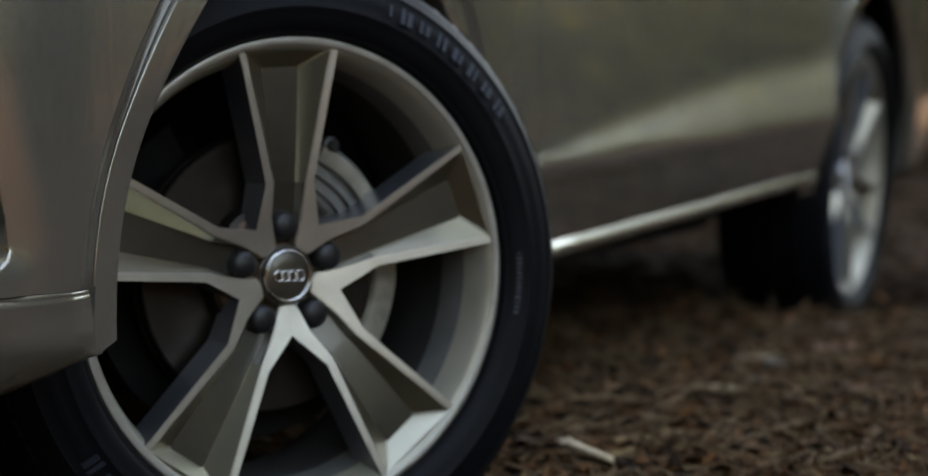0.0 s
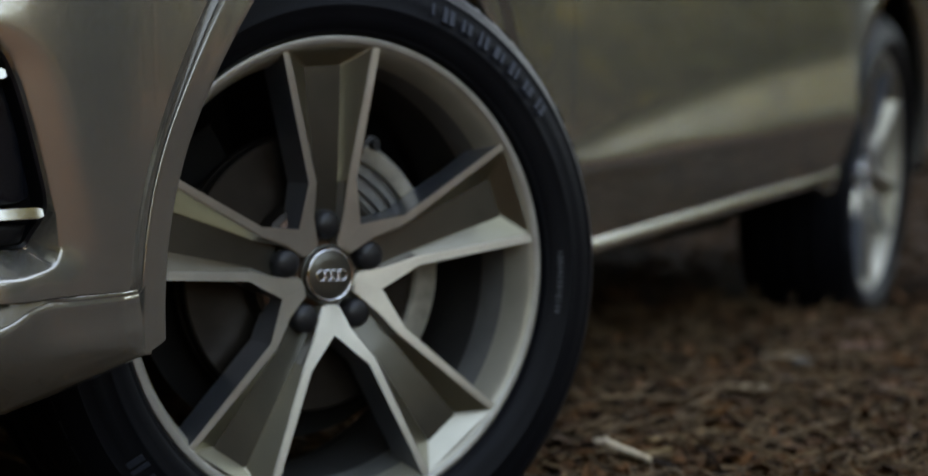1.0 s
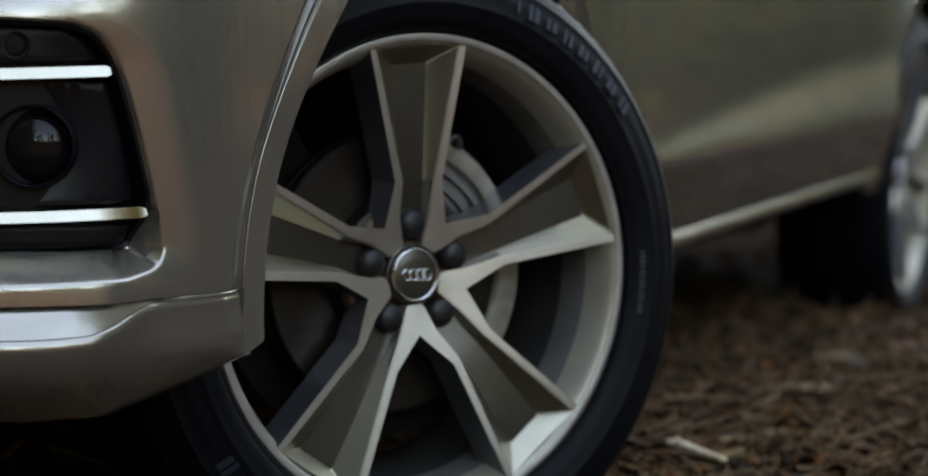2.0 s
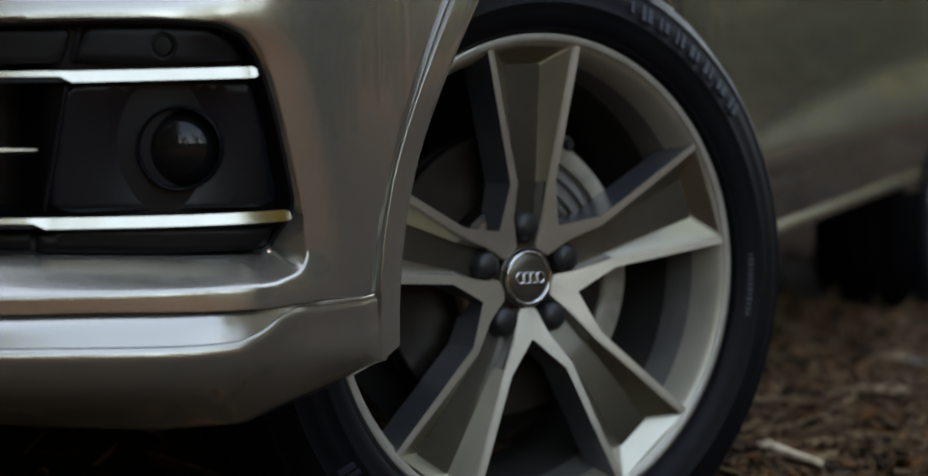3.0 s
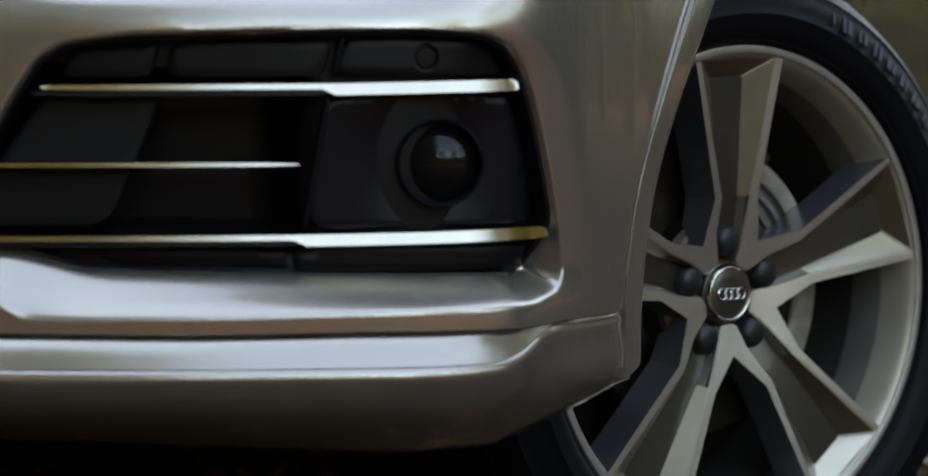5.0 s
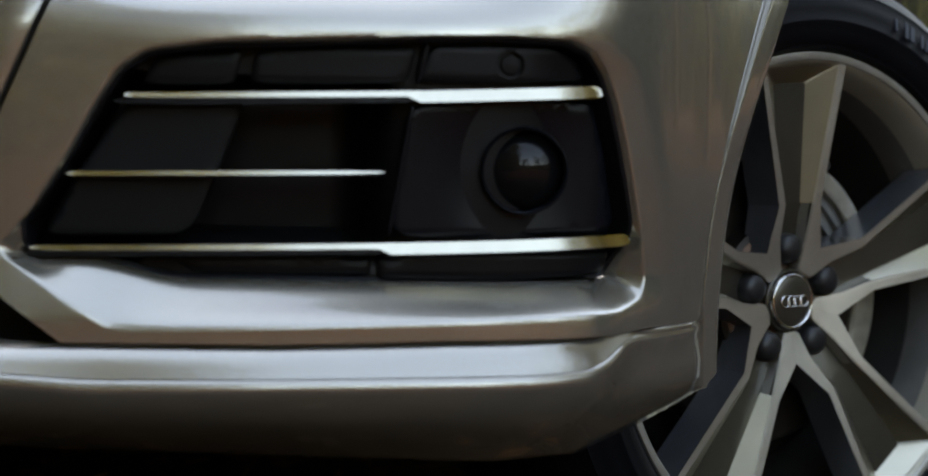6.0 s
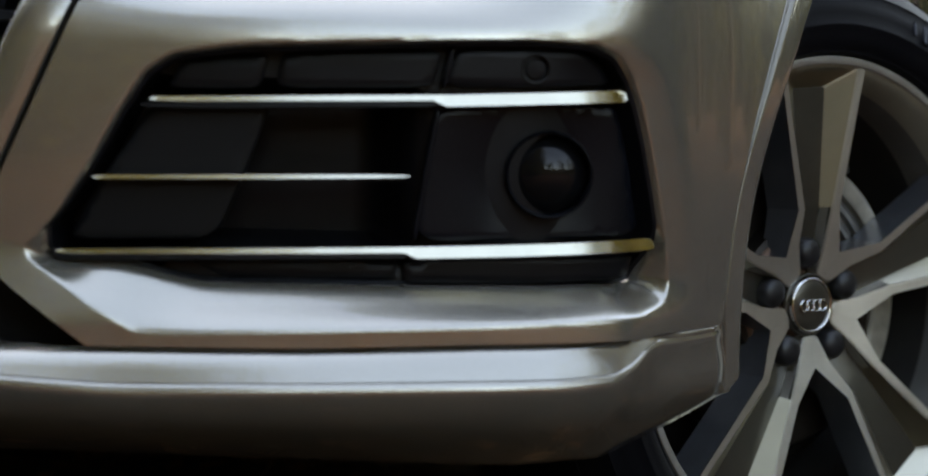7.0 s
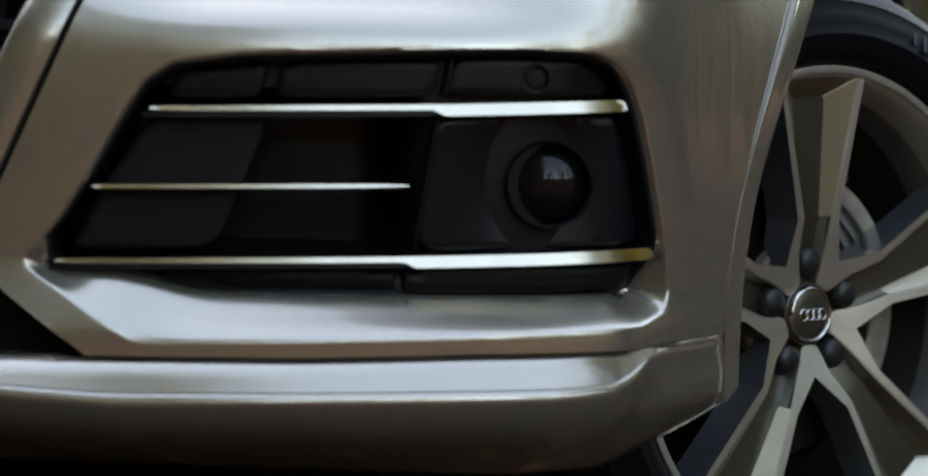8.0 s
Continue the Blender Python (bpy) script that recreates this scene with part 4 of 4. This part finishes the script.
def leaf():
    l, w, b = rng.uniform(.012, .035), rng.uniform(.006, .018), rng.uniform(-.008, .014)
    return [(-l, 0, b), (-l * .3, -w, b * .4), (l * .5, -w * .8, 0), (l, 0, b), (l * .5, w * .8, b * .6), (-l * .3, w, 0)], [(0, 1, 2, 3), (0, 3, 4, 5)]


def straw():
    l, w, b = rng.uniform(.02, .07), rng.uniform(.0008, .0022), rng.uniform(-.006, .006)
    return [(-l, -w, 0), (-l, w, 0), (-l, 0, w * 2), (0, -w, b), (0, w, b), (0, 0, b + w * 2), (l, -w, 0), (l, w, 0), (l, 0, w * 2)], [(0, 1, 4, 3), (1, 2, 5, 4), (2, 0, 3, 5), (3, 4, 7, 6), (4, 5, 8, 7), (5, 3, 6, 8)]


def near_area():
    return rng.uniform(.55, 1.75), rng.uniform(.0, 2.6)


def far_area():
    return rng.uniform(-1.0, 3.6), rng.uniform(-.6, 8.0)


litter("bark_chip_litter", 7500, chip, near_area, CHIPS, "dark brown bark chips covering the soil")
litter("bark_chip_litter", 6000, chip, far_area, CHIPS, "dark brown bark chips covering the soil")
def wide_area():
    return rng.uniform(-5, 6.5), rng.uniform(-7, 8)


litter("bark_chip_litter", 9000, chip, wide_area, CHIPS, "dark brown bark chips covering the soil")
litter("dry_leaf_litter", 5000, leaf, wide_area, LEAF_DRY, "scattered dry brown leaves on the soil")
litter("dry_leaf_litter", 1300, leaf, near_area, LEAF_DRY, "scattered dry brown leaves on the soil")
litter("dry_leaf_litter", 2500, leaf, far_area, LEAF_DRY, "scattered dry brown leaves on the soil")
litter("needle_litter", 3800, straw, near_area, TWIG, "thin needles and straw on the soil")
litter("needle_litter", 2500, straw, far_area, TWIG, "thin needles and straw on the soil")


def stick(x, y, length, radius, angle, mat, label, group="", name="twig", crooked=.5):
    """A crooked twig lying on the ground, with a side shoot."""
    r = random.Random(int(x * 1000 + y * 77777))
    pts, rad = [], []
    bend = r.uniform(-crooked, crooked)
    for k in range(9):
        w = k / 8 - .5
        a = angle + bend * w
        px, py = x + math.cos(a) * length * w, y + math.sin(a) * length * w
        pts.append(Vector((px - x, py - y, ground_z(px, py) - ground_z(x, y) + radius * .9 + .006 + r.uniform(-.002, .002))))
        rad.append(radius * (1.05 - .5 * k / 8) * r.uniform(.94, 1.06))
    if crooked < .1:  # a stiff piece rests on its two ends
        pts = [pts[0].lerp(pts[-1], k / 8) + Vector((0, 0, .008)) for k in range(9)]
    bm = tube(pts, rad, 7)
    ob = new(name)
    ob.location = (x, y, ground_z(x, y))
    tagged(ob, label, "twig", group)
    part("stem", bm, mat, ob)
    if length > .16:
        i = r.choice((3, 4, 5))
        d = Vector((math.cos(angle + .7), math.sin(angle + .7), .08)) * length * .25
        part("side_shoot", tube([pts[i], pts[i] + d * .5, pts[i] + d + Vector((0, 0, -.004))], [radius * .6, radius * .45, radius * .25], 5), mat, ob)
    return ob


def dry_leaf(x, y, length, angle, mat, label):
    """A curled leaf with a raised rim and a midrib fold."""
    rows = []
    for k in range(9):
        w = k / 8
        half = length * .24 * math.sin(math.pi * (0.06 + 0.9 * w)) ** 0.8
        rows.append([Vector((length * (w - .5), half * t, .006 + .35 * half * t * t + .010 * (w - .5) ** 2 * 4 + .002 * math.sin(9 * w + 3 * t))) for t in (-1, -.6, -.2, 0, .2, .6, 1)])
    bm = loft(rows)
    m = Matrix.Translation((x, y, ground_z(x, y))) @ Euler((.12, -.08, angle)).to_matrix().to_4x4()
    tagged(part("dry_leaf", bm, mat, m=m), label, "leaf", "leaves on the ground")


PALE_LEAF = material("pale_dry_leaf", (0.26, 0.19, 0.11), 0.7, 0.0, 0.0, (0.15, 0.1, 0.06), 40, 0.4, 200)
RED_LEAF = material("red_brown_leaf", (0.17, 0.075, 0.045), 0.7, 0.0, 0.0, (0.1, 0.045, 0.03), 40, 0.4, 200)
dry_leaf(1.076, .997, .125, -.56, PALE_LEAF, "pale dry leaf curled on dark soil")
dry_leaf(.975, 2.19, .10, .3, RED_LEAF, "red-brown dry leaf on dark soil")
dry_leaf(1.108, 1.71, .10, -.2, RED_LEAF, "red-brown dry leaf on dark soil")
dry_leaf(.998, 1.557, .09, .1, PALE_LEAF, "pale dry leaf curled on dark soil")
dry_leaf(1.24, 1.28, .08, .9, RED_LEAF, "red-brown dry leaf on dark soil")
BROWN_LEAF = material("brown_dry_leaf", (0.085, 0.042, 0.02), 0.75, 0.0, 0.0, (0.04, 0.021, 0.011), 40, 0.4, 200, gloss_level=0.2)
OCHRE_LEAF = material("ochre_dry_leaf", (0.15, 0.095, 0.035), 0.75, 0.0, 0.0, (0.08, 0.05, 0.02), 40, 0.4, 200, gloss_level=0.2)
leaf_rnd = random.Random(23)
for k in range(34):
    ochre = k % 5 == 0
    dry_leaf(leaf_rnd.uniform(.98, 1.62), leaf_rnd.uniform(.30, 2.3), leaf_rnd.uniform(.045, .11), leaf_rnd.uniform(0, 6.28), OCHRE_LEAF if ochre else BROWN_LEAF, "ochre dry leaf curled on soil" if ochre else "small brown dry leaf on soil")
stick(1.085, .638, .15, .0040, 1.09, STRAW, "pale straw stem lying on soil")
stick(1.266, .794, .46, .0050, 1.316, TWIG, "long grey-brown twig lying on soil", "twigs on the ground")
stick(1.396, .60, .20, .0060, 1.155, TWIG, "weathered twig lying on soil", "twigs on the ground")
stick(1.130, .374, .15, .0045, 1.075, TWIG, "weathered twig lying on soil", "twigs on the ground")
pale_stick = stick(1.079, .4330, .094, .0076, -.632, PALE, "short pale stripped stick with frayed end", name="stick", crooked=.08)
for k in range(6):  # splinters at its broken end
    d = Vector((-.807 + .12 * (k - 2.5), .59 + .16 * (k - 2.5), .04 + .10 * (k % 3))).normalized() * (.020 + .006 * (k % 2))
    a = Vector((-.0380, .0278, .0205 + .001 * (k % 3)))
    part("splinter", tube([a - d * .4, a + d * .5, a + d], [.0032, .0022, .0006], 5), PALE, pale_stick)
rnd = random.Random(11)
for k in range(46):
    x, y = rnd.uniform(.98, 1.6), rnd.uniform(.25, 2.4)
    stick(x, y, rnd.uniform(.10, .42), rnd.uniform(.0018, .0048), rnd.uniform(.5, 1.7), TWIG, "thin dry brown twig lying on soil", "twigs on the ground")
for k in range(9):
    x, y = rnd.uniform(1.0, 1.7), rnd.uniform(1.4, 3.4)
    s = rnd.uniform(.010, .024)
    st = bmesh.new()
    bmesh.ops.create_icosphere(st, subdivisions=2, radius=s)
    for v in st.verts:
        v.co *= 1 + .35 * noise.noise(v.co * 40 + Vector((k, 0, 0)))
        v.co.z *= .6
    tagged(part("stone", st, STONE, m=Matrix.Translation((x, y, ground_z(x, y) + s * .3))), "small rough grey stone on the soil", "stone", "stones")


# ---- trees added round the clearing for shade and reflections ----
def make_tree(seed, height, leaves=38, size=1.0, name="tree"):
    r = random.Random(seed)
    ob = new(name)
    pts = [Vector((.25 * noise.noise((seed, k * .4, 0)), .25 * noise.noise((seed, 7, k * .4)), height * k / 12 - .3)) for k in range(13)]
    rad = [.22 * (1 - .9 * k / 12) + (.08 if k == 0 else 0) for k in range(13)]
    trunk = tube(pts, rad, 10)
    tips = []
    for k in range(26):
        i = r.randrange(4, 12)
        a, up = r.uniform(0, 6.283), r.uniform(.1, .55)
        l = height * .26 * (1.25 - i / 14) * r.uniform(.6, 1.1)
        d = Vector((math.cos(a), math.sin(a), up))
        tube([pts[i], pts[i] + d * l * .5 + Vector((0, 0, .05)), pts[i] + d * l], [rad[i] * .35, rad[i] * .22, .01], 5, trunk)
        tips += [pts[i] + d * l * w for w in (.45, .7, .95)]
    part("trunk", trunk, BARK, ob)
    verts, faces = [], []
    for p in tips + [pts[-1]] * 2:
        for _ in range(leaves):
            c = p + Vector((r.gauss(0, .42), r.gauss(0, .42), r.gauss(0, .30)))
            e = Euler((r.uniform(0, 6), r.uniform(0, 6), r.uniform(0, 6))).to_matrix()
            s = r.uniform(.06, .14) * size
            n = len(verts)
            verts += [tuple(c + e @ Vector(q)) for q in ((-s, 0, 0), (0, -s * .5, 0), (s, 0, s * .3), (0, s * .5, 0))]
            faces.append((n, n + 1, n + 2, n + 3))
    me = bpy.data.meshes.new("crown")
    me.from_pydata(verts, [], faces)
    me.materials.append(LEAVES)
    crown = new("crown", me)
    crown.parent = ob
    return tagged(ob, "tall forest tree, brown trunk, green crown, added for shade and reflections", "tree", "trees round the clearing")


GAP = 0.72  # the clearing is opened on this side to let sky light in
kinds = [make_tree(3, 11.0), make_tree(8, 13.5), make_tree(15, 9.0)]
shade_tree = make_tree(21, 13.5, 90, 1.5)
rnd = random.Random(5)
spots = []
for k in range(64):
    a = 2 * math.pi * k / 64 + rnd.uniform(-.04, .04)
    d = rnd.uniform(8.5, 12) if k % 2 else rnd.uniform(13, 20)
    if abs(math.remainder(a + GAP, 2 * math.pi)) < 0.62:  # the open side of the clearing, kept sparse for sky light
        if k % 2:
            continue
        d = rnd.uniform(15, 26)
    if (0.85 < a < 1.6 and k % 2) or (0.6 < a < 1.3 and k % 3):  # an opening behind the car, thinned to brighten the door's reflections
        continue
    spots.append((.5 + d * math.cos(a), 1.0 + d * math.sin(a)))
# extra unseen trees that darken bumper reflections and hold off the sun
spots += [(0.1, -8.2), (-1.0, -7.0), (-2.2, -6.8), (-3.8, -5.4), (-1.4, -8.6), (-5.2, -6.8), (7.4, 1.5), (7.4, 0.7), (9.2, 2.4), (-4.6, 5.6), (-6.2, 3.2), (-3.0, 8.2), (-7.2, 7.0), (-5.2, 9.4), (-1.2, 9.6), (-8.8, 5.0)]
for k, (x, y) in enumerate(spots):
    m = Matrix.Translation((x, y, ground_z(x, y))) @ Euler((0, 0, rnd.uniform(0, 6.28))).to_matrix().to_4x4()
    if k < 3:
        kinds[k].matrix_basis = m
    else:
        copy_thing(kinds[k % 3], m)

# fuller crowns, unseen, added on the sun's side to shade the car
for k, (x, y) in enumerate([(-6.5, 9.3), (-5.4, 10.2), (-4.5, 11.0), (-7.2, 8.4), (-1.3, 8.1), (-0.2, 9.0), (-3.4, 11.6)]):
    m = Matrix.Translation((x, y, ground_z(x, y))) @ Euler((0, 0, 1.9 * k)).to_matrix().to_4x4()
    if k:
        copy_thing(shade_tree, m)
    else:
        shade_tree.matrix_basis = m

# low bushes, unseen, added round the clearing to tone the bodywork's reflections
def make_bush(seed, wide, high):
    r = random.Random(seed)
    ob = new("bush")
    stems = bmesh.new()
    tips = []
    for k in range(14):
        a, lean = r.uniform(0, 6.283), r.uniform(.15, .9)
        top = Vector((math.cos(a) * wide * lean, math.sin(a) * wide * lean, high * r.uniform(.6, 1)))
        tube([Vector((0, 0, -.1)), top * .5 + Vector((0, 0, .12)), top], [.025, .016, .006], 5, stems)
        tips += [top * w for w in (.35, .6, .8, 1)]
    part("stems", stems, BARK, ob)
    verts, faces = [], []
    for p in tips:
        for _ in range(60):
            c = p + Vector((r.gauss(0, .26), r.gauss(0, .26), r.gauss(0, .20)))
            e = Euler((r.uniform(0, 6), r.uniform(0, 6), r.uniform(0, 6))).to_matrix()
            s = r.uniform(.05, .11)
            n = len(verts)
            verts += [tuple(c + e @ Vector(q)) for q in ((-s, 0, 0), (0, -s * .5, 0), (s, 0, s * .3), (0, s * .5, 0))]
            faces.append((n, n + 1, n + 2, n + 3))
    me = bpy.data.meshes.new("foliage")
    me.from_pydata(verts, [], faces)
    me.materials.append(LEAVES)
    foliage = new("foliage", me)
    foliage.parent = ob
    return tagged(ob, "low green bush, unseen, added for reflections in the bodywork", "bush", "bushes round the clearing")


bush = make_bush(4, .9, 1.9)
for k, (x, y) in enumerate([(5.0, 12.6), (3.7, 13.4), (6.4, 12.0), (8.0, 11.0), (9.0, 8.6), (10.2, 6.8), (2.3, 9.2), (6.8, .2), (6.7, 1.3), (-.6, -6.4), (.9, -7.2), (-2.0, -5.8)]):
    m = Matrix.Translation((x, y, ground_z(x, y))) @ Euler((0, 0, 1.3 * k)).to_matrix().to_4x4() @ Matrix.Diagonal((1, 1, .66 if k == 6 else 1, 1))
    if k:
        copy_thing(bush, m)
    else:
        bush.matrix_basis = m

# added far woods close the clearing, heights blocking or admitting sky by direction
rows = []
for a in np.linspace(0, 2 * math.pi, 361)[:-1]:
    gap = 1 - smoothstep(0.5, 0.7, abs(math.remainder(a + GAP, 2 * math.pi)))
    high = (10 + 4 * noise.noise((9 * math.cos(a), 9 * math.sin(a), 0)) + 3 * noise.noise((40 * math.cos(a), 40 * math.sin(a), 3))) * (1.25 - 0.45 * gap) + 15 * smoothstep(0.12, 0.3, math.remainder(a, 2 * math.pi)) * (1 - smoothstep(0.34, 0.46, math.remainder(a, 2 * math.pi))) + 14 * smoothstep(1.25, 1.4, -math.remainder(a, 2 * math.pi)) * (1 - smoothstep(2.6, 2.9, -math.remainder(a, 2 * math.pi))) - 1.0 * smoothstep(1.12, 1.2, a) * (1 - smoothstep(1.38, 1.46, a)) - 4 * smoothstep(0.8, 1.0, math.remainder(a, 2 * math.pi)) * (1 - smoothstep(1.5, 1.8, math.remainder(a, 2 * math.pi)))
    rows.append([Vector(((42 + 2.5 * noise.noise((30 * math.cos(a), 30 * math.sin(a), w * 5))) * math.cos(a), (42 + 2.5 * noise.noise((30 * math.cos(a), 30 * math.sin(a), w * 5 + 9))) * math.sin(a), -1 + (high + 1) * w)) for w in np.linspace(0, 1, 9)])
woods = loft(rows, ring=True)
tagged(part("backdrop", woods, WOODS), "added dark green backdrop of far woods that blocks low sky", "woods", kind="structure")
